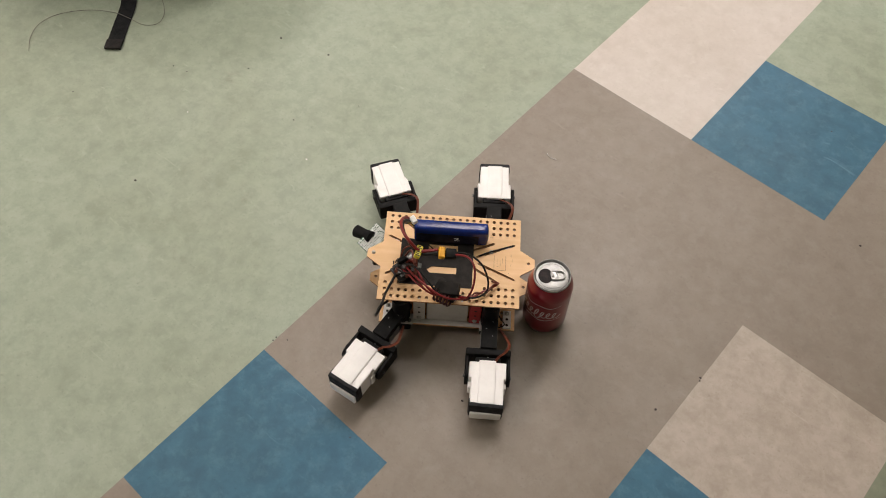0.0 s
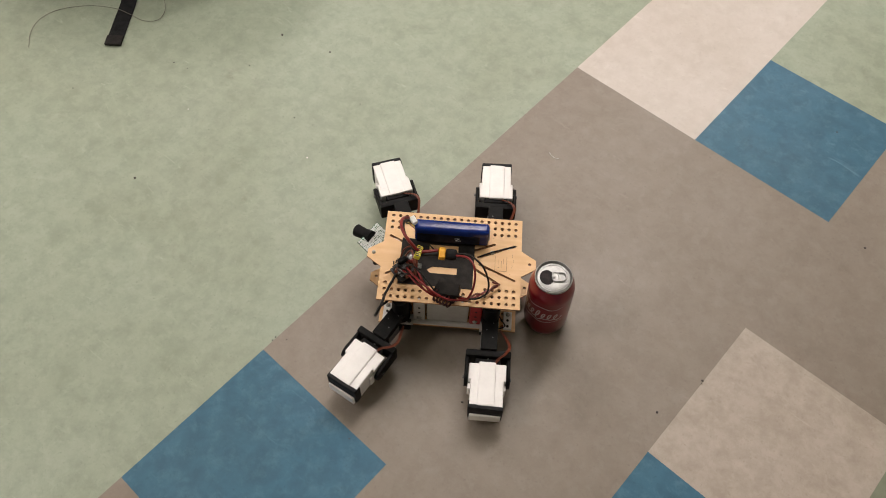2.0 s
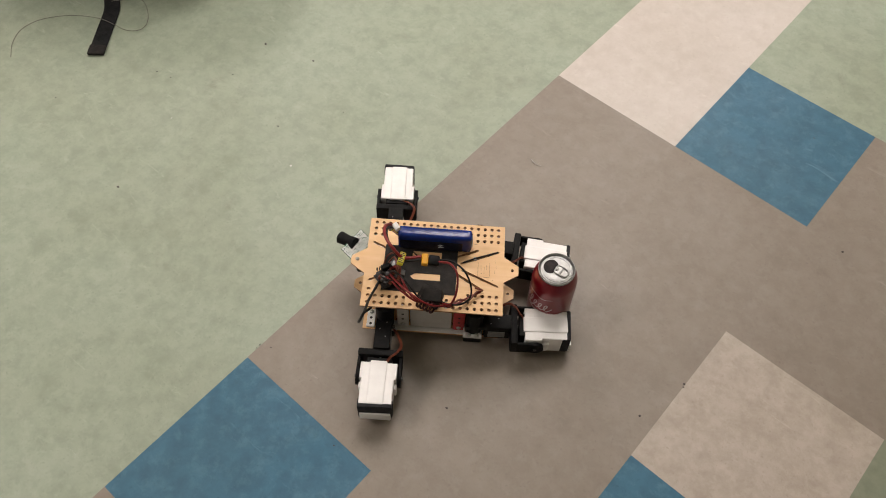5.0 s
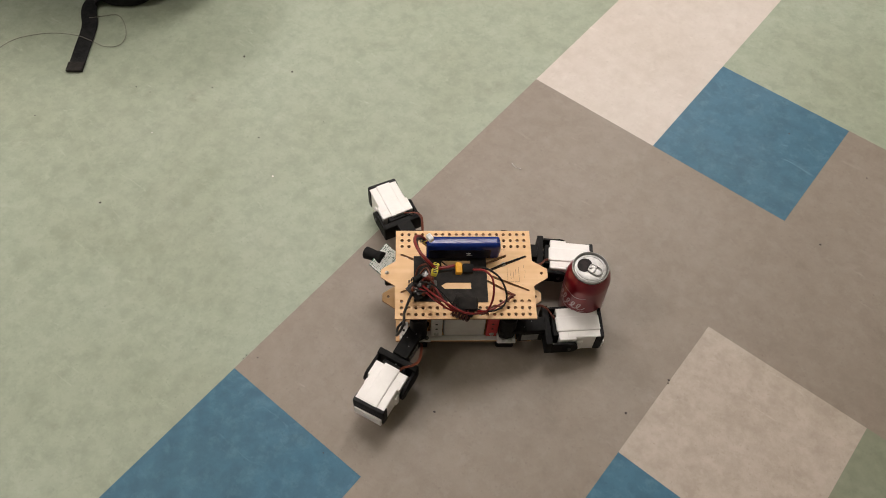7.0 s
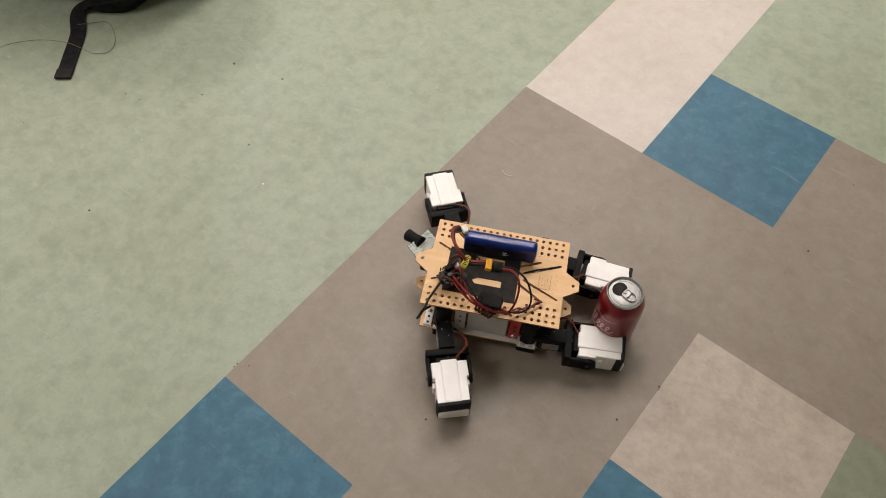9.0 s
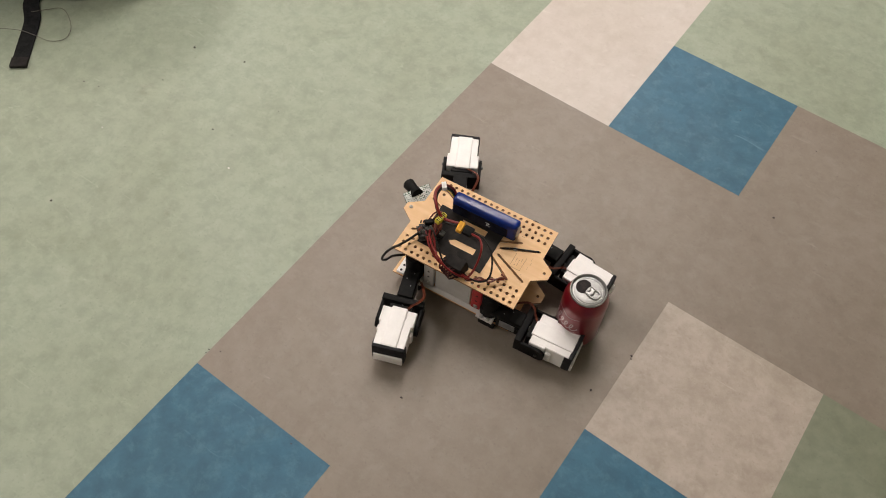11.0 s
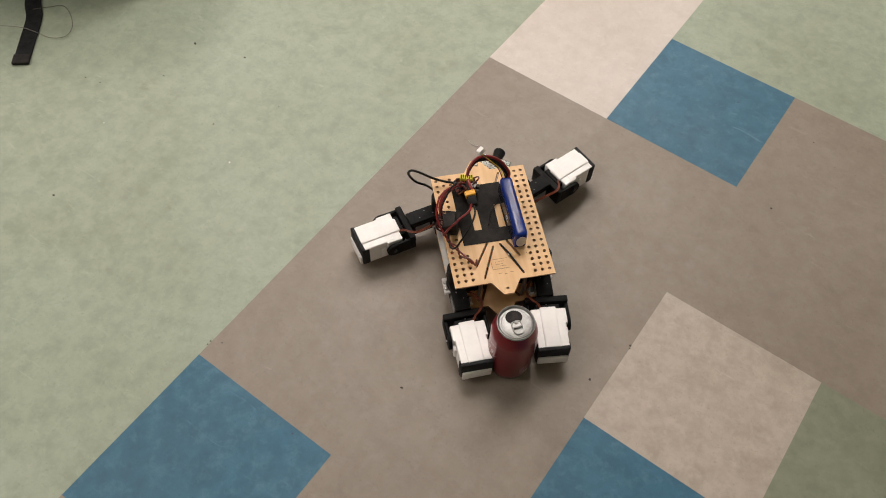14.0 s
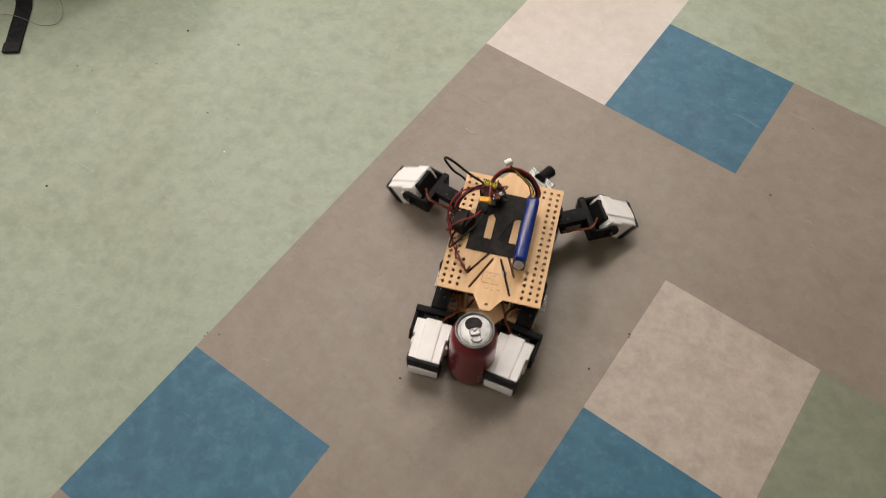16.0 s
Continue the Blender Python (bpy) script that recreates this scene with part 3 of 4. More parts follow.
def build_electronics(robot):
    z0 = DECK + 0.0026
    # power plug held up by its stiff leads
    m = pose(-0.011, -0.029, 0.144, 10, 6, 3)
    plug = part("power_plug", box(bmesh.new(), -0.0042, 0.0036, -0.0070, 0.0070, -0.0042, 0.0042, 0.001, m), YELLOW, robot, "yellow power plug with black boot")
    part("boot", box(bmesh.new(), 0.004, 0.018, -0.0065, 0.0060, -0.0045, 0.0045, 0.003, m, seg=2), BLACK_PLASTIC, plug, "black shrink boot", True)
    # yellow warning tag folded round the leads
    m = pose(-0.040, -0.028, 0.1405, 0, 12, -12)
    tag = part("warning_tag", box(bmesh.new(), -0.0038, 0.0038, -0.0085, 0.0085, -0.0035, 0.0035, 0.0012, m), YELLOW_TAG, robot, "yellow tag with black print")
    bm = bmesh.new()
    for i in range(6):
        box(bm, -0.0028, 0.0028 - 0.0015 * (i % 2), -0.0070 + i * 0.0025, -0.0057 + i * 0.0025, 0.0036, 0.0038, 0, m)
    part("print_bars", bm, CHIP, tag, "black print")
    # control stack, askew on the felt
    m = pose(-0.057, -0.025, z0, 0, 0, 40)
    bm = box(bmesh.new(), -0.016, 0.016, -0.012, 0.012, 0.004, 0.0056, 0.0004, m)
    stack = part("control_stack", bm, CHIP, robot, "dark stacked circuit boards with metal parts")
    part("upper_board", box(bmesh.new(), -0.013, 0.013, -0.0105, 0.0105, 0.011, 0.0126, 0.0004, m), CHIP, stack)
    rnd = random.Random(5)
    bm = bmesh.new()
    for _ in range(26):
        x, y, w = rnd.uniform(-0.012, 0.011), rnd.uniform(-0.009, 0.009), rnd.uniform(0.0008, 0.0022)
        box(bm, x - w, x + w, y - w * 0.8, y + w * 0.8, 0.0126, 0.0132 + rnd.random() * 0.002, 0, m, rnd.choice((0, 0, 0, 0, 1, 2)))
    for _ in range(16):
        x, y, w = rnd.uniform(-0.016, 0.015), rnd.uniform(-0.013, 0.012), rnd.uniform(0.0022, 0.0045)
        mm = m @ pose(x, y, rnd.uniform(0.010, 0.018), rnd.uniform(-25, 25), rnd.uniform(-25, 25), rnd.uniform(0, 90))
        box(bm, -w, w, -w * 0.7, w * 0.7, -0.002, 0.003, 0.0006, mm, rnd.choice((0, 0, 3, 3, 4)))
    part("components", bm, [CHIP, SOLDER_GLARE, PALE_GREY, DARK_STEEL, BROWN_WIRE], stack, "tiny chips and solder pads")
    bm = bmesh.new()
    for i in range(7):
        p = m @ Vector((-0.010 + i * 0.0033, 0.0115, 0.0126))
        cyl(bm, p, p + Vector((0.001 * (i % 2), 0.001, 0.0055)), 0.0009, n=6)
    part("pin_row", bm, CHIP, stack, "row of upright pins")
    bm = box(bmesh.new(), -0.006, 0.006, 0.004, 0.010, 0.004, 0.022, 0.001, m)
    part("capacitor_block", bm, BLACK_PLASTIC, stack)
    # regulator in shrink wrap, lifted by its wires
    m2 = pose(-0.001, -0.057, 0.098, 8, 0, -24)
    bm = box(bmesh.new(), -0.017, 0.012, -0.008, 0.013, -0.010, 0.006, 0.0025, m2, seg=2)
    box(bm, -0.009, 0.016, -0.006, 0.010, 0.002, 0.012, 0.002, m2 @ pose(0, 0, 0, 6, -8, 17), seg=2)
    reg = part("regulator", bm, MATT_BLACK, robot, "black shrink-wrapped regulator", True)
    turn = [m2 @ Vector((-0.013 + 0.0005 * k, -0.010 + 0.0065 * math.cos(k * 0.7), 0.000 + 0.0085 * math.sin(k * 0.7))) for k in range(46)]
    part("wire_coil", tube(bmesh.new(), turn, 0.0013, 6, 2), DARK_RED, reg, "dark red wound coil", True)
    # wires over the deck
    w = [("black_wire", BLACK_WIRE, 0.0013, [(0.006, -0.028, 0.144), (0.022, -0.030, 0.146), (0.038, -0.040, 0.142), (0.047, -0.052, 0.128), (0.047, -0.060, 0.112), (0.036, -0.063, 0.100), (0.020, -0.062, 0.096), (0.008, -0.058, 0.098)]),
         ("black_wire", BLACK_WIRE, 0.0012, [(0.036, 0.006, 0.0852), (0.050, 0.0125, 0.0862), (0.066, 0.0192, 0.0858), (0.081, 0.0255, 0.0852)]),
         ("red_wire", RED_WIRE, 0.0014, [(0.006, -0.031, 0.145), (0.020, -0.037, 0.152), (0.029, -0.050, 0.152), (0.030, -0.064, 0.134), (0.024, -0.070, 0.112), (0.014, -0.064, 0.100), (0.006, -0.060, 0.098)]),
         ("red_wire", RED_WIRE, 0.0014, [(-0.054, -0.018, 0.100), (-0.046, -0.030, 0.122), (-0.036, -0.050, 0.122), (-0.024, -0.064, 0.114), (-0.010, -0.066, 0.104), (0.000, -0.058, 0.100)]),
         ("red_wire", RED_WIRE, 0.0014, [(-0.056, -0.026, 0.100), (-0.044, -0.048, 0.118), (-0.026, -0.066, 0.124), (-0.006, -0.074, 0.116), (0.010, -0.070, 0.104), (0.030, -0.060, 0.094), (0.046, -0.048, 0.092), (0.061, -0.038, 0.090)]),
         ("brown_wire", BROWN_WIRE, 0.0013, [(0.008, -0.058, 0.094), (0.022, -0.064, 0.092), (0.034, -0.054, 0.095), (0.046, -0.052, 0.091), (0.056, -0.040, 0.093), (0.063, -0.035, 0.089), (0.054, -0.031, 0.0865)]),
         ("brown_wire", BROWN_WIRE, 0.0013, [(-0.060, -0.012, 0.098), (-0.050, -0.016, 0.124), (-0.044, -0.036, 0.126), (-0.038, -0.054, 0.116), (-0.024, -0.064, 0.106), (-0.008, -0.062, 0.100)]),
         ("red_wire", RED_WIRE, 0.0012, [(-0.060, -0.030, 0.098), (-0.050, -0.044, 0.110), (-0.038, -0.058, 0.114), (-0.018, -0.068, 0.108), (-0.004, -0.060, 0.098)]),
         ("black_wire", BLACK_WIRE, 0.0012, [(-0.058, -0.022, 0.100), (-0.044, -0.040, 0.126), (-0.030, -0.054, 0.126), (-0.014, -0.066, 0.112), (0.002, -0.064, 0.098)]),
         ("brown_wire", BROWN_WIRE, 0.0011, [(-0.066, -0.020, 0.096), (-0.060, -0.008, 0.112), (-0.048, -0.010, 0.122), (-0.042, -0.026, 0.112), (-0.046, -0.036, 0.098)]),
         ("black_wire", BLACK_WIRE, 0.0011, [(-0.070, -0.022, 0.094), (-0.064, -0.036, 0.106), (-0.052, -0.042, 0.110), (-0.040, -0.038, 0.100)]),
         ("thin_lead", BLACK_WIRE, 0.0009, [(-0.030, 0.016, 0.088), (-0.018, 0.004, 0.090), (-0.006, 0.000, 0.0885), (0.004, -0.004, 0.089)])]
    for name, mat, r, pts in w:
        part(name, tube(bmesh.new(), pts, r, 6, 7), mat, robot, "", True)
    pts = [(-0.066, -0.028, 0.093), (-0.074, -0.050, 0.093), (-0.078, -0.067, 0.100), (-0.078, -0.082, 0.114), (-0.079, -0.094, 0.121), (-0.083, -0.0985, 0.112), (-0.087, -0.095, 0.096), (-0.087, -0.086, 0.082), (-0.086, -0.072, 0.072), (-0.078, -0.055, 0.058)]
    part("cable_loop", tube(bmesh.new(), pts, 0.0017, 8, 7), BLACK_WIRE, robot, "stiff black cable loop over the deck edge", True)


def build_sensor(robot):
    """Board with a black lens tube on the rear tab."""
    mb = Matrix.Translation((-0.105, 0.030, 0.069)) @ Vector((0.40, -0.26, 0.88)).to_track_quat("Z", "Y").to_matrix().to_4x4()
    m = Matrix.Translation((-0.106, 0.029, 0.068)) @ Vector((0.84, -0.49, 0.24)).to_track_quat("Z", "Y").to_matrix().to_4x4()
    board = part("sensor_board", box(bmesh.new(), -0.020, 0.020, -0.013, 0.013, -0.001, 0.001, 0.0003, mb), GREEN_BOARD, robot, "green sensor board with glare-whitened pads")
    rnd = random.Random(3)
    bm = bmesh.new()
    # pads packed close so their white stands for glare off the board
    for i in range(16):
        for k in range(10):
            x, y = -0.0185 + i * 0.00245 + rnd.uniform(-0.0005, 0.0005), -0.0112 + k * 0.0025 + rnd.uniform(-0.0005, 0.0005)
            cyl(bm, mb @ Vector((x, y, 0.0010)), mb @ Vector((x, y, 0.0015)), rnd.uniform(0.0010, 0.0016), n=8)
    part("solder_pads", bm, SOLDER_GLARE, board, "solder pads, crowded and whitened to stand for lamp glare")
    bm = cyl(bmesh.new(), m @ Vector((0.0, 0.006, -0.001)), m @ Vector((0.0, 0.006, -0.010)), 0.0085, 0.008, 20)
    cyl(bm, m @ Vector((0.0, 0.006, -0.010)), m @ Vector((0.0, 0.006, -0.027)), 0.0072, 0.0086, 20)
    part("lens_tube", bm, BLACK_PLASTIC, board, "black lens tube", True)
    part("sensor_bracket", box(bmesh.new(), -0.105, -0.090, 0.004, 0.024, 0.044, 0.062, 0.002), BLACK_PLASTIC, robot, "black bracket for the sensor")


def build_leg(robot, key):
    """One leg about its hip axis: coxa, bracket and a foot that tips about its knee screws."""
    hx, hy = HIPS[key]
    bm = box(bmesh.new(), -0.011, 0.0485, -0.0102, 0.0102, 0.043, 0.0515, 0.0016, seg=2)
    box(bm, 0.014, 0.0475, -0.0098, 0.0098, 0.022, 0.0435, 0.001)
    cyl(bm, (0, 0, 0.022), (0, 0, 0.0780), 0.0115, n=20)
    leg = part("leg", bm, BLACK_PLASTIC, robot, "black servo leg with a white printed foot", True)
    leg.location = (hx, hy, 0)
    bm = bmesh.new()
    for x in (0.012, 0.022, 0.032):
        cyl(bm, (x, 0.004 if x != 0.022 else -0.004, 0.0514), (x, 0.004 if x != 0.022 else -0.004, 0.0518), 0.0007, n=8)
    part("pin_heads", bm, GREY_LABEL, leg, "dull grey pin heads")
    part("servo_label", box(bmesh.new(), 0.019, 0.041, -0.0106, 0.0106, 0.026, 0.0405, 0.0003), GREY_LABEL, leg, "grey servo label")
    bm = cyl(bmesh.new(), (0.044, 0, 0.038), (0.0505, 0, 0.038), 0.0105, n=20)
    part("servo_horn", bm, BLACK_PLASTIC, leg, "black servo horn disc", True)
    bm = bmesh.new()
    for dz in (-0.005, 0.0, 0.005):
        cyl(bm, (0.0572, 0, 0.036 + dz), (0.0582, 0, 0.036 + dz), 0.0012, n=8)
    part("horn_screws", bm, STEEL, leg, "small horn screws")
    # U bracket: base, two arms with rounded ends
    bm = box(bmesh.new(), 0.0480, 0.0570, -0.0285, 0.0285, 0.020, 0.0480, 0.002, seg=2)
    for s in (-1, 1):
        y0, y1 = sorted((s * 0.0240, s * 0.0285))
        box(bm, 0.0555, 0.080, y0, y1, 0.020, 0.043, 0.0012)
        cyl(bm, (0.080, y0, 0.0315), (0.080, y1, 0.0315), 0.0113, n=20)
    part("u_bracket", bm, BLACK_PLASTIC, leg, "black U-shaped bracket", True)
    for s in (-1, 1):
        sc = part("knee_screw", cyl(bmesh.new(), (0.080, s * 0.0284, 0.0315), (0.080, s * 0.0305, 0.0315), 0.0022, n=10), DARK_STEEL, leg)
    side = 1 if key in ("FR", "RR") else -1
    for i, mat in enumerate((BROWN_WIRE, BROWN_WIRE, ORANGE_WIRE)):
        o = (i - 1) * 0.0012
        pts = [(0.014, side * (0.013 + o), 0.036), (0.028, side * (0.020 + o), 0.046), (0.044, side * (0.0255 + o), 0.053), (0.054, side * (0.021 + o), 0.053), (0.060, side * (0.013 + o), 0.050), (0.066, side * (0.008 + o), 0.044)]
        part(("brown_wire", "brown_wire", "orange_wire")[i], tube(bmesh.new(), pts, 0.0006, 5, 6), mat, leg, "", True)
    # foot, in the space of the knee
    kx, kz = KNEE[0], KNEE[2]
    bm = bmesh.new()
    box(bm, 0.0665 - kx, 0.0885 - kx, -0.0232, 0.0232, 0.0245 - kz, 0.0470 - kz, 0.0008)
    box(bm, 0.0780 - kx, 0.1225 - kx, -0.0205, 0.0205, 0.0120 - kz, 0.0472 - kz, 0.0010)
    box(bm, 0.0645 - kx, 0.1223 - kx, -0.0112, 0.0102, 0.0440 - kz, 0.0492 - kz, 0.0019, seg=2)
    for s in (-1, 1):
        y0, y1 = sorted((s * 0.0200, s * 0.0238))
        box(bm, 0.090 - kx, 0.098 - kx, y0, y1, 0.018 - kz, 0.038 - kz, 0.001)
        cyl(bm, (0.094 - kx, s * 0.0236, 0.028 - kz), (0.094 - kx, s * 0.0240, 0.028 - kz), 0.0024, n=10)
    foot = part("foot", bm, WHITE_PRINT, leg, "white printed plastic foot")
    bm = box(bmesh.new(), 0.0592 - kx, 0.0790 - kx, -0.0160, 0.0160, 0.0150 - kz, 0.0452 - kz, 0.001)
    servo = part("knee_servo", bm, BLACK_PLASTIC, leg, "black knee servo in the open end of the foot")
    skew = {"FL": 1.6, "FR": -2.2, "RL": -1.4, "RR": 2.0}[key]
    bm = box(bmesh.new(), -0.0029, 0.0025, -0.0215, 0.0215, 0.0125 - kz, 0.0484 - kz, 0.0022, pose(0.1240 - kx, 0, 0, 0, 0, skew), seg=2)
    for s in (-1, 1):
        y0, y1 = sorted((s * 0.0195, s * 0.0217))
        box(bm, 0.1150 - kx, 0.1235 - kx, y0, y1, 0.0130 - kz, 0.0465 - kz, 0.001)
    band = part("toe_band", bm, RUBBER, leg, "black rubber band round the toe", True)
    bm = box(bmesh.new(), 0.1255 - kx, 0.1290 - kx, -0.0195, 0.0195, 0.0120 - kz, 0.0290 - kz, 0.0015, seg=2)
    sole = part("toe_pad", bm, WHITE_PRINT, leg, "white toe pad under the band", True)
    return leg, (foot, servo, band, sole)


# ---- drinks can ----
def build_can():
    can = tagged(new("drinks_can"), "opened red aluminium drinks can standing on the floor", "can")
    prof = [(0, 0.006), (0.020, 0.006), (0.0232, 0.0005), (0.0248, 0.0), (0.0262, 0.002), (0.0289, 0.0085), (0.0303, 0.0140), (0.0309, 0.0190), (0.0310, 0.060),
            (0.0310, 0.0960), (0.0308, 0.1000), (0.0297, 0.1056), (0.0276, 0.1116), (0.0250, 0.1172)]
    part("body", lathe(bmesh.new(), prof), CAN_RED, can, "red printed can wall", True)
    prof = [(0.0246, 0.1172), (0.0250, 0.1190), (0.0252, 0.1206), (0.0249, 0.1217), (0.0243, 0.1220), (0.0237, 0.1214), (0.0232, 0.1180), (0.0227, 0.1168), (0.0222, 0.1174),
            (0.0217, 0.1190), (0.0209, 0.1194), (0.0100, 0.1195), (0, 0.1195)]
    part("lid", lathe(bmesh.new(), prof), ALU, can, "aluminium lid with rolled rim", True)
    # the lid is whole; a flat dark face paints the shade in its opening
    bm = bmesh.new()
    pts = [(-0.0085 + 0.0100 * math.cos(a) * (1.0 if math.cos(a) < 0 else 0.9), 0.0112 * math.sin(a)) for a in [2 * math.pi * i / 28 for i in range(28)]]
    bm.faces.new([bm.verts.new((x, y, 0.1198)) for x, y in pts])
    part("opening", bm, CAN_HOLE, can, "drinking hole as a flat dark shape")
    # stay tab with a finger hole, and its rivet
    bm = bmesh.new()
    line = [(-0.0045, 0.0), (-0.003, 0.0072), (0.004, 0.0082), (0.013, 0.0076), (0.0170, 0.004), (0.0175, 0.0), (0.0170, -0.004), (0.013, -0.0076), (0.004, -0.0082), (-0.003, -0.0072), (-0.0045, 0.0)]
    tube(bm, [(x, y, 0.1198) for x, y in line], 0.0012, 8, 5)
    tube(bm, [(0.0045, -0.0075, 0.1197), (0.0060, 0.0, 0.1199), (0.0045, 0.0075, 0.1197)], 0.0014, 6, 5)
    box(bm, -0.004, 0.0055, -0.0070, 0.0070, 0.1190, 0.1199, 0.0003)
    bm.transform(Matrix.Translation((0.002, 0, 0.0014)) @ Matrix.Diagonal((0.82, 0.78, 1, 1)))
    tab = part("stay_tab", bm, ALU, can, "aluminium stay tab", True)
    part("rivet", lathe(bmesh.new(), [(0.0026, 0.1208), (0.0026, 0.1222), (0.0018, 0.1228), (0, 0.1229)], 14), ALU, tab, "", True)
    bm = bmesh.new()
    tube(bm, [(0.0188 * math.cos(a), 0.0188 * math.sin(a), 0.1195) for a in [radians(-150 + 12 * i) for i in range(26)]], 0.0005, 5, 2)
    part("pressed_bead", bm, ALU, can, "pressed bead round the lid", True)

    # white ribbon flourishes printed on the wall, as plain shapes
    def ribbon(pts, w0, w1):
        b = bmesh.new()
        line = curve_points([(a, h, 0) for a, h in pts], 8)
        prev = None
        for i, p in enumerate(line):
            f = i / (len(line) - 1)
            w = w0 + (w1 - w0) * math.sin(math.pi * f)
            d = (line[min(i + 1, len(line) - 1)] - line[max(i - 1, 0)])
            ang = math.atan2(d.y, d.x * 0.000578)
            cur = []
            for s in (-1, 1):
                a = radians(p.x) - s * w * math.sin(ang) / 0.0333
                h = p.y + s * w * math.cos(ang)
                cur.append(b.verts.new((0.03115 * math.cos(a), 0.03115 * math.sin(a), h)))
            if prev:
                b.faces.new((prev[0], cur[0], cur[1], prev[1]))
            prev = cur
        return b

    def scroll(a0, a1, h, turns, tall):
        """Coiled line that runs round the wall like a row of waves."""
        n = turns * 10
        out = []
        for k in range(n + 1):
            q = 2 * math.pi * k / 10
            y = tall * (1.25 if k // 10 in (0, 4) else 0.8) * math.sin(q)
            out.append((a0 + (a1 - a0) * k / n + 6.5 * math.cos(q) + y * 420, h + y))
        return out
    strokes = [(scroll(-192, -68, 0.0635, 8, 0.0095), 0.0009, 0.0011), ([(-196, 0.083), (-172, 0.088), (-150, 0.0825), (-118, 0.086), (-92, 0.0835), (-64, 0.088)], 0.0003, 0.0011),
               ([(-198, 0.049), (-165, 0.0455), (-140, 0.050), (-112, 0.0475), (-60, 0.053)], 0.0003, 0.0013)]
    for pts, a, b in strokes:
        part("ribbon", ribbon(pts, a, b), CAN_WHITE, can, "white printed flourish", True)
    for h, a0, a1 in ((0.030, 6, 34), (0.026, 6, 30), (0.022, 6, 34), (0.034, 6, 24), (0.038, 6, 30)):
        part("small_print", ribbon([(a0, h), ((a0 + a1) / 2, h), (a1, h)], 0.0009, 0.0009), CAN_WHITE, can, "pale small print bar")
    part("foot_ring", lathe(bmesh.new(), [(0.0252, 0.0006), (0.0264, 0.0020), (0.0290, 0.0083), (0.0292, 0.0088)]), ALU, can, "bare metal foot", True)
    for ob in can.children_recursive:
        ob.data.transform(Matrix.Scale(0.94, 4))
    return can


# ---- bag and litter on the floor ----
def build_bag():
    bag = tagged(new("black_bag"), "soft black nylon bag on the floor with a loose strap", "bag")
    bag.location = (-0.722, 0.430, 0)
    def bulge(size, power, rough, up):
        """Rounded, slightly crumpled box standing on the floor."""
        b = bmesh.new()
        bmesh.ops.create_uvsphere(b, u_segments=48, v_segments=28, radius=1)
        for v in b.verts:
            n = noise.fractal(v.co * 1.9, 0.9, 2.0, 4) * rough
            p = [math.copysign(abs(c) ** power, c) for c in v.co]
            v.co = Vector((p[0] * (size[0] + n), p[1] * (size[1] + n), max(up, size[2] / 2 * (1 + p[2]) + n * 0.6)))
        return b
    # big bulk added out of view, sized to cast shade over the floor
    bm = bulge((0.25, 0.14, 0.34), 0.65, 0.012, 0.001)
    bm.transform(pose(-0.082, 0.018, 0, 0, 0, 220))
    body = part("bag_body", bm, FABRIC, bag, "unseen black nylon bulk added to shade the floor", True)
    # made-up handle on the unseen bulk
    bm = tube(bmesh.new(), [(0.10, 0.0, 0.325), (0.07, 0.02, 0.37), (0.0, 0.03, 0.39), (-0.07, 0.02, 0.37), (-0.10, 0.0, 0.325)], 0.010, 8, 6)
    bm.transform(pose(-0.082, 0.018, 0, 0, 0, 220))
    part("carry_handle", bm, FABRIC, body, "unseen padded handle on the added bulk", True)
    bm = bmesh.new()
    bmesh.ops.create_uvsphere(bm, u_segments=40, v_segments=24, radius=1)
    for v in bm.verts:
        p = [math.copysign(abs(c) ** 0.85, c) for c in v.co]
        n = noise.fractal(v.co * 1.7, 0.9, 2.0, 3) * 0.01
        v.co = Vector((p[0] * (0.115 + n) - 0.06 * (p[2] + 1), p[1] * (0.085 + n), max(0.001, 0.15 + p[2] * (0.19 + n))))
    bm.transform(pose(0, 0, 0, 0, 0, -47) @ pose(0.017, -0.014, 0))
    part("side_pocket", bm, FABRIC, bag, "bulging side pocket", True)
    # flat webbing strap lying out over the floor, with a folded end
    bm = bmesh.new()
    line = curve_points([(0.060, -0.050, 0.036), (0.033, -0.076, 0.030), (0.007, -0.090, 0.018), (-0.006, -0.104, 0.007), (0.005, -0.122, 0.0035), (0.038, -0.146, 0.003), (0.075, -0.190, 0.003), (0.109, -0.231, 0.003)], 6)
    prev = None
    for i, c in enumerate(line):
        d = (line[min(i + 1, len(line) - 1)] - line[max(i - 1, 0)])
        s = Vector((-d.y, d.x, 0)).normalized() * 0.0135
        cur = [bm.verts.new(c + s), bm.verts.new(c - s), bm.verts.new(c - s - Vector((0, 0, 0.002))), bm.verts.new(c + s - Vector((0, 0, 0.002)))]
        if prev:
            for k in range(4):
                bm.faces.new((prev[k], prev[(k + 1) % 4], cur[(k + 1) % 4], cur[k]))
        else:
            bm.faces.new(cur[::-1])
        prev = cur
    bm.faces.new(prev)
    strap = part("strap", bm, FABRIC, bag, "flat black webbing strap")
    d = (line[-1] - line[-3]).normalized()
    m = Matrix.Translation(line[-1]) @ Matrix.Rotation(math.atan2(d.y, d.x), 4, "Z")
    part("folded_end", box(bmesh.new(), -0.020, 0.001, -0.0138, 0.0138, -0.0005, 0.0035, 0.0008, m), MATT_BLACK, strap, "stitched folded end")
    return bag


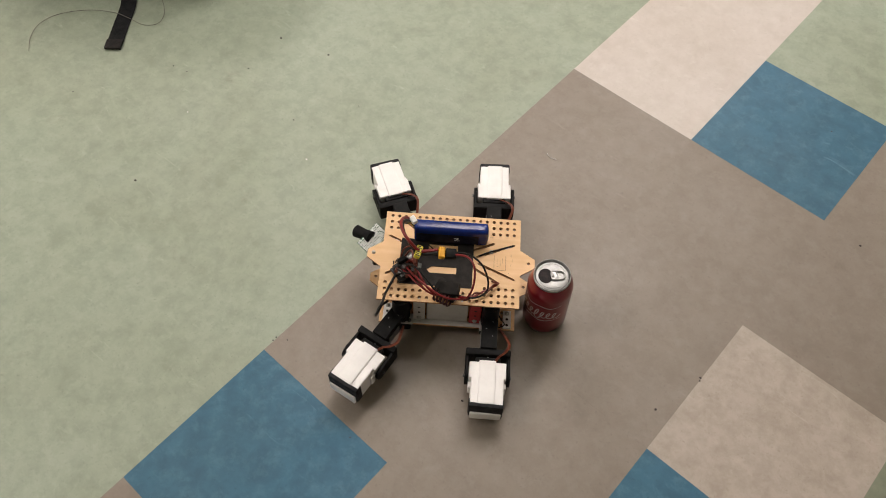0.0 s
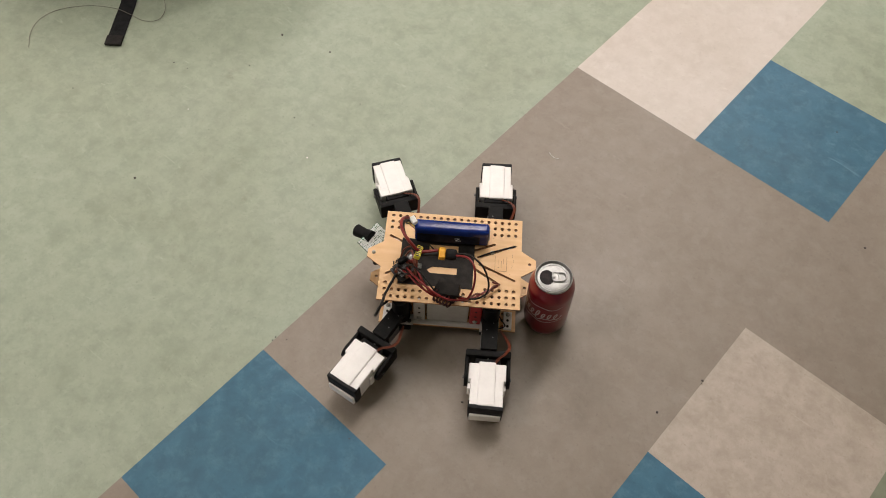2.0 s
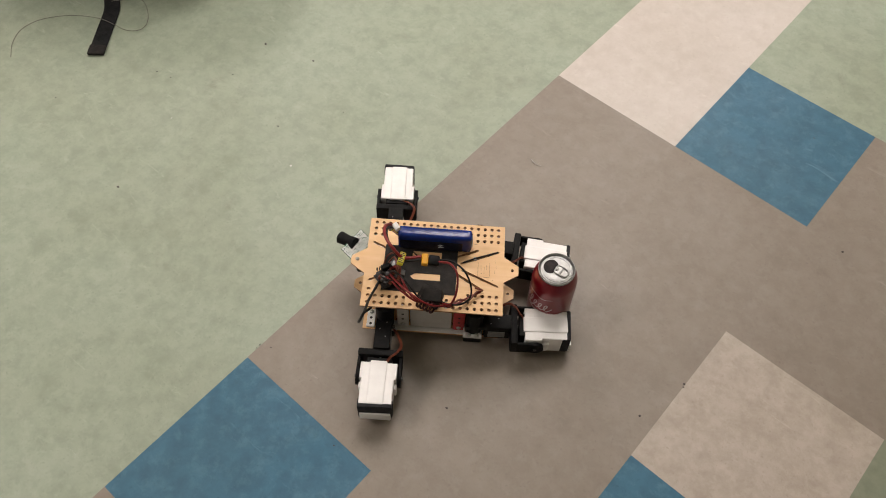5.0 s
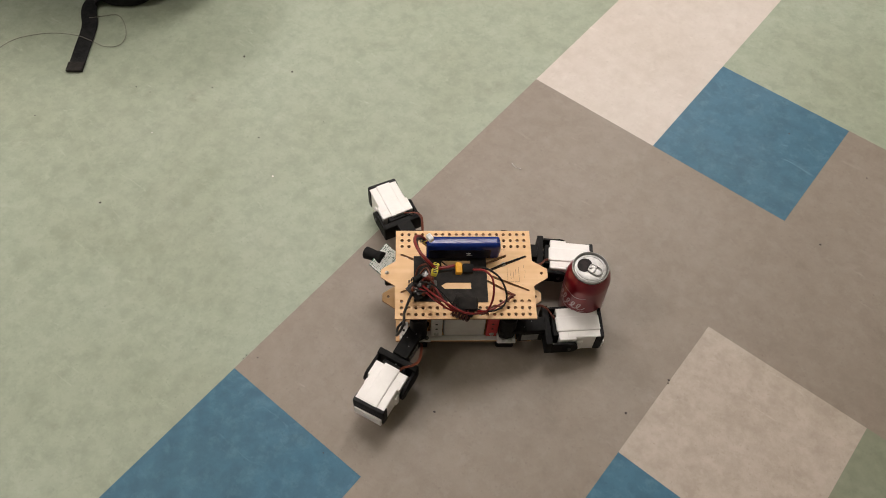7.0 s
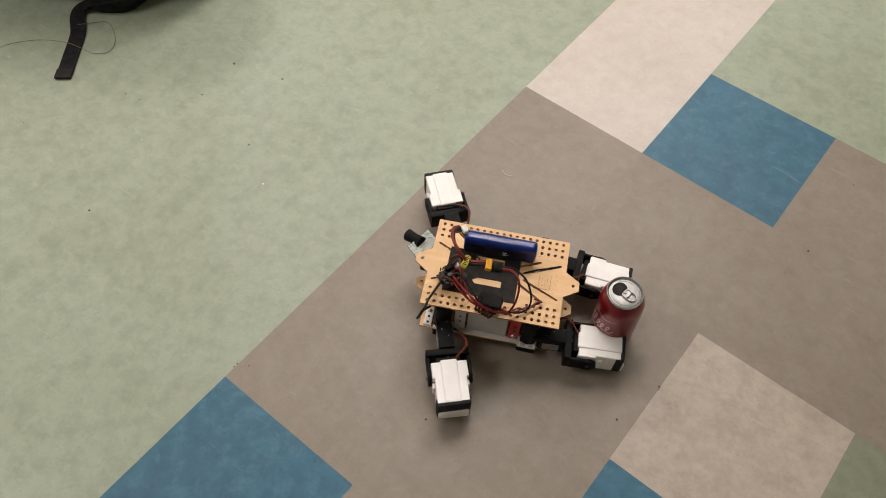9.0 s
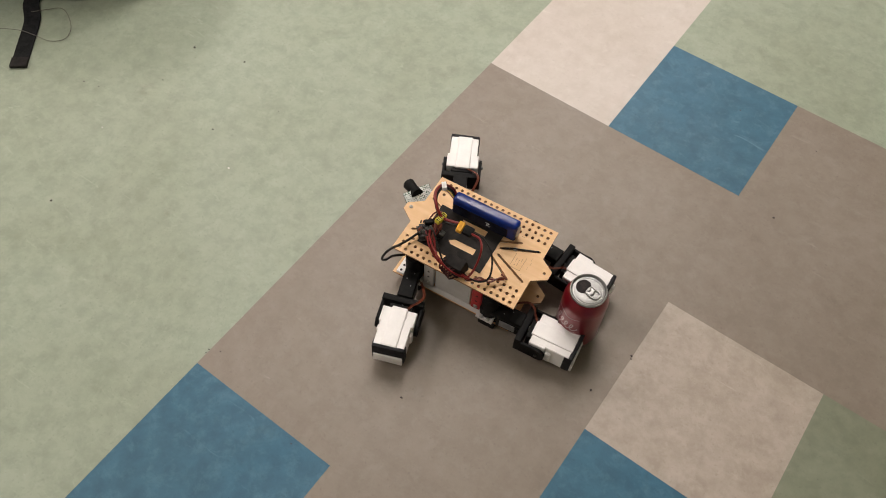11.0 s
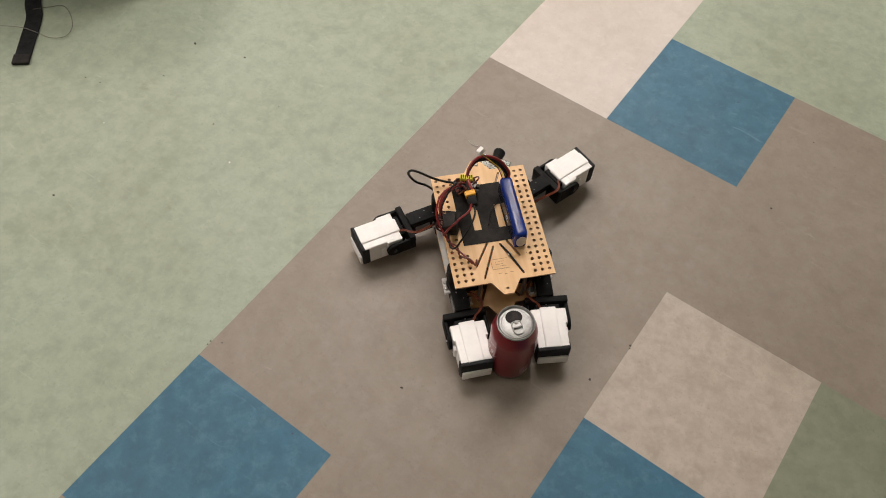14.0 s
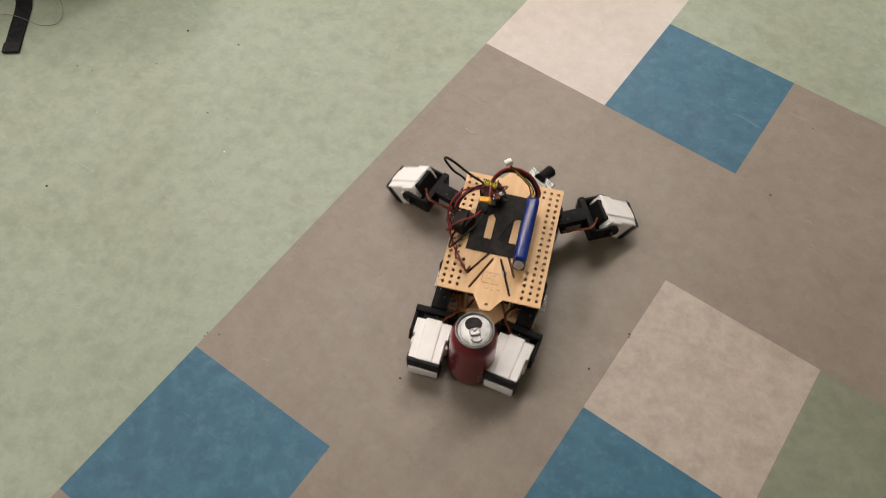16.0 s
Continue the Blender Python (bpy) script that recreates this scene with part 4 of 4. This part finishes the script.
def build_litter():
    pts = [(-0.717, 0.101, 0.001), (-0.742, 0.122, 0.003), (-0.756, 0.150, 0.005), (-0.750, 0.186, 0.006), (-0.721, 0.227, 0.005), (-0.680, 0.253, 0.006), (-0.651, 0.262, 0.005), (-0.622, 0.269, 0.003), (-0.605, 0.287, 0.003),
           (-0.614, 0.309, 0.003), (-0.642, 0.328, 0.003), (-0.668, 0.334, 0.003), (-0.685, 0.318, 0.0025), (-0.700, 0.296, 0.0045)]
    bm = tube(bmesh.new(), pts, 0.0006, 5, 8)
    tagged(part("loose_filament", bm, HAIR, None, "", True), "thin grey wire curling over the floor by the strap", "wire")
    pts = [(0.077, 0.514, 0.0008), (0.083, 0.511, 0.0016), (0.089, 0.511, 0.0014), (0.095, 0.514, 0.0008)]
    tagged(part("thread_scrap", tube(bmesh.new(), pts, 0.00045, 5, 5), PALE_DEBRIS, None, "", True), "short pale thread scrap on the grey tile", "thread")
    rnd = random.Random(11)
    spots = [(-0.419, 0.408, 2.4), (-0.329, 0.435, 2.2), (-0.267, 0.298, 1.7), (-0.358, 0.056, 2.2), (-0.193, 0.257, 1.8), (-0.407, 0.196, 1.2), (0.437, 0.278, 2.0), (0.517, 0.680, 1.8), (-0.479, 0.251, 1.2), (-0.583, 0.098, 1.2),
             (0.245, 0.122, 2.2), (-0.506, 0.244, 1.3), (-0.407, 0.324, 1.2), (-0.210, 0.388, 1.1), (0.456, 0.353, 1.8), (0.4575, 0.349, 1.4), (-0.001, 0.017, 1.3), (-0.001, 0.023, 1.4), (0.013, 0.030, 1.1), (0.172, -0.008, 1.1), (0.385, 0.847, 1.3), (0.519, 0.841, 1.2)]
    for x, y, size in spots:
        bm = bmesh.new()
        bmesh.ops.create_icosphere(bm, subdivisions=1, radius=size * 0.001)
        for v in bm.verts:
            v.co = Vector((v.co.x * rnd.uniform(0.6, 1.3), v.co.y * rnd.uniform(0.5, 1.1), max(0.0, v.co.z * 0.5 + size * 0.0004)))
        ob = part("grit_speck", bm, PALE_DEBRIS if (x, y) in ((-0.193, 0.257), (-0.407, 0.196)) else DEBRIS, None)
        ob.location = (x, y, 0.0)
        tagged(ob, "tiny dark crumb of grit on the floor", "grit", "crumbs on the floor")


# ---- what moves ----
# seconds, x, y, heading of the robot
BODY = [(0, 0.1247, 0.2315, 38.0), (5.2, 0.1243, 0.2321, 37.6), (6.45, 0.1243, 0.2321, 37.6), (6.6, 0.140, 0.244, 35.5), (6.8, 0.1738, 0.2659, 40.6), (7.6, 0.1738, 0.2659, 40.6), (7.7, 0.183, 0.276, 36.3), (7.8, 0.203, 0.289, 42.5),
        (7.9, 0.2202, 0.2992, 46.5), (8.6, 0.2215, 0.3010, 46.0), (8.7, 0.2185, 0.303, 41.6), (8.8, 0.212, 0.308, 34.0), (8.9, 0.2085, 0.312, 29.0), (9.0, 0.2075, 0.3125, 27.6), (9.7, 0.2083, 0.3134, 27.0), (10.65, 0.2083, 0.3134, 27.0),
        (10.8, 0.2085, 0.322, 18.0), (11.0, 0.2095, 0.331, 6.5), (11.9, 0.2098, 0.332, 5.0), (12.0, 0.2115, 0.3350, -0.9), (12.1, 0.210, 0.338, -8.0), (12.2, 0.209, 0.343, -16.0), (12.3, 0.2085, 0.3449, -19.0), (12.5, 0.2085, 0.3449, -19.4),
        (13.2, 0.2080, 0.3452, -19.3), (13.3, 0.212, 0.345, -21.0), (13.4, 0.218, 0.347, -30.0), (13.5, 0.2245, 0.3488, -37.4), (13.6, 0.2215, 0.353, -41.8), (13.7, 0.2206, 0.3542, -43.1), (14.4, 0.2200, 0.3544, -43.3), (14.5, 0.2198, 0.3543, -43.7),
        (14.6, 0.223, 0.357, -48.0), (14.7, 0.228, 0.360, -54.0), (14.8, 0.232, 0.3625, -60.0), (14.9, 0.235, 0.3632, -63.9), (15.0, 0.2360, 0.3635, -64.7), (15.7, 0.2360, 0.3645, -64.5), (15.8, 0.240, 0.358, -64.8), (15.9, 0.248, 0.346, -66.0), (16.0, 0.2558, 0.3340, -68.3)]
# seconds, how far the standing robot leans onto its nose
LEAN = [(0, 1.6), (4.4, 1.6), (5.0, 1.3), (9.7, 1.2), (11.9, 0.4), (12.5, 0.05), (16, 0.05)]
# seconds, heading of each leg from the robot's nose
YAW = {
    "FL": [(0, 91), (4.3, 91), (4.4, 74), (4.5, 35), (4.6, 6), (4.7, -6), (12.4, -6), (14.5, -6), (15.5, -7), (16, -10)],
    "FR": [(0, -90), (4.4, -90), (4.5, -69), (4.6, -34), (4.7, 0), (4.8, 2), (7.5, 3), (12.4, 2), (14.5, 2), (14.9, -1), (16, -1)],
    "RL": [(0, 112), (3.2, 112), (3.3, 102), (3.42, 91), (5.9, 92), (6.2, 76), (6.45, 76), (6.6, 95), (6.8, 115), (7.2, 115), (7.3, 98), (7.45, 80), (7.6, 79), (7.7, 96), (7.9, 115), (8.2, 115), (8.3, 106), (8.4, 81), (8.5, 78), (8.6, 78), (8.7, 83), (8.8, 97), (8.95, 115),
           (9.7, 112), (10.1, 112), (10.3, 76), (10.6, 76), (10.95, 113), (11.5, 113), (11.7, 78), (11.9, 80), (12.0, 92), (12.2, 110), (12.3, 115), (12.9, 114), (13.0, 105), (13.1, 82), (13.2, 76), (13.3, 77), (13.4, 97), (13.5, 116), (14.2, 116), (14.3, 92), (14.4, 78),
           (14.6, 79), (14.7, 94), (14.8, 110), (14.9, 118), (15.4, 117), (15.5, 104), (15.6, 78), (15.75, 76), (15.9, 96), (16, 118)],
    "RR": [(0, -120), (3.25, -120), (3.4, -93), (3.5, -90), (6.0, -90), (6.25, -66), (6.45, -66), (6.6, -92), (6.8, -120), (7.3, -119), (7.4, -92), (7.5, -67), (7.6, -68), (7.7, -84), (7.8, -105), (7.9, -120), (8.62, -119), (8.7, -112), (8.8, -90), (8.9, -74), (9.0, -72),
           (10.1, -71), (10.35, -119), (10.65, -119), (10.95, -75), (11.45, -75), (11.65, -119), (11.9, -119), (12.0, -114), (12.1, -104), (12.2, -88), (12.3, -77), (13.0, -76), (13.1, -98), (13.2, -120), (13.3, -120), (13.4, -106), (13.5, -84), (13.6, -77), (14.2, -76),
           (14.3, -86), (14.4, -119), (14.6, -118), (14.7, -105), (14.8, -89), (14.9, -77), (15.6, -77), (15.7, -85), (15.8, -107), (15.9, -115), (16, -109)]}
# seconds, how far the foot tips down
TIP = {
    "FL": [(0, 0), (16, 0)], "FR": [(0, 0), (16, 0)],
    "RL": [(0, 0), (6.2, 0), (6.45, 30), (6.65, 32), (6.85, 0), (7.36, 0), (7.5, 33), (7.6, 37), (7.7, 34), (7.8, 22), (7.9, 0), (8.42, 0), (8.5, 10), (8.6, 32), (8.7, 36), (8.8, 33), (8.95, 4), (9.05, 0), (10.35, 0), (10.6, 30), (10.8, 30), (11.0, 0),
           (11.75, 0), (11.9, 30), (12.0, 38), (12.08, 35), (12.2, 12), (12.3, 0), (13.15, 0), (13.3, 26), (13.4, 37), (13.5, 33), (13.6, 8), (13.7, 0), (14.32, 0), (14.4, 10), (14.5, 32), (14.62, 38), (14.75, 28), (14.87, 0), (15.6, 0), (15.7, 12), (15.8, 30), (15.9, 38), (16, 35)],
    "RR": [(0, 0), (6.25, 0), (6.45, 22), (6.65, 22), (6.85, 0), (7.5, 0), (7.6, 14), (7.75, 20), (7.88, 0), (8.6, 0), (8.7, 20), (8.85, 20), (9.0, 0), (10.4, 0), (10.65, 24), (10.8, 24), (11.0, 0), (11.8, 0), (11.9, 14), (12.0, 26), (12.15, 26), (12.3, 4), (12.4, 0), (13.2, 0),
           (13.3, 13), (13.4, 30), (13.52, 27), (13.65, 2), (13.75, 0), (14.4, 0), (14.5, 11), (14.6, 29), (14.75, 30), (14.9, 0), (15.7, 0), (15.8, 12), (15.9, 31), (16, 38)]}
# seconds, place of the can before the robot's centre, heading of the can's tab
CAN_REL = [(4.7, 0.156, -0.015, 9), (5.2, 0.156, -0.015, 9), (7.5, 0.162, -0.014, 6), (8.0, 0.1600, -0.0118, 9), (8.6, 0.1588, -0.0125, 8), (9.0, 0.166, -0.018, -6), (11.8, 0.166, -0.013, -10), (12.0, 0.167, -0.012, -10), (12.5, 0.177, -0.013, -12), (13.3, 0.176, -0.013, -13), (13.5, 0.166, -0.009, -28),
           (14.0, 0.169, -0.009, -38), (15.0, 0.167, -0.009, -42), (15.7, 0.168, -0.009, -42), (16.0, 0.159, -0.004, -46)]


def between(rows, t):
    for a, b in zip(rows, rows[1:]):
        if a[0] <= t <= b[0]:
            f = (t - a[0]) / (b[0] - a[0])
            return [p + (q - p) * f for p, q in zip(a[1:], b[1:])]
    return list(rows[-1][1:] if t > rows[-1][0] else rows[0][1:])


def lift(t):
    """How far the pushing rear feet pitch the robot forward, in degrees."""
    return between(LEAN, t)[0] + 0.055 * min(between(TIP["RL"], t)[0], between(TIP["RR"], t)[0] * 1.3)


def body_pose(t, x, y, yaw):
    nose = pose(0.11, 0, 0)
    return pose(x, y, 0, 0, 0, yaw) @ nose @ pose(0, 0, 0, 0, lift(t), 0) @ nose.inverted()


def motions(robot, legs, can):
    walk(robot, [(t, body_pose(t, x, y, a)) for t, x, y, a in BODY])
    for key, (leg, tips) in legs.items():
        hx, hy = HIPS[key]
        walk(leg, [(t, pose(hx, hy, 0.003 if hy > 0 else 0.0, 0, 0, a)) for t, a in YAW[key]])
        for ob in tips:
            walk(ob, [(t, pose(*KNEE, 0, a, 0)) for t, a in TIP[key]])
    rows = [(0, pose(0.2477, 0.2867, 0, 0, 0, 42)), (4.55, pose(0.2477, 0.2867, 0, 0, 0, 42)), (4.62, pose(0.251, 0.302, 0, 0, 0, 26))]
    times = sorted({r[0] for r in CAN_REL} | {r[0] for r in BODY if r[0] > 5.2})
    for t in times:
        x, y, a = between(BODY, t)
        rx, ry, tab = between(CAN_REL, t)
        c, s = math.cos(radians(a)), math.sin(radians(a))
        rows.append((t, pose(x + rx * c - ry * s - 0.0018, y + rx * s + ry * c + 0.0037, 0, 0, 0, tab)))
    walk(can, rows)


robot = build_body()
legs = {key: build_leg(robot, key) for key in HIPS}
can = build_can()
build_bag()
build_litter()
floor = build_room()
build_tiles(floor)
motions(robot, legs, can)
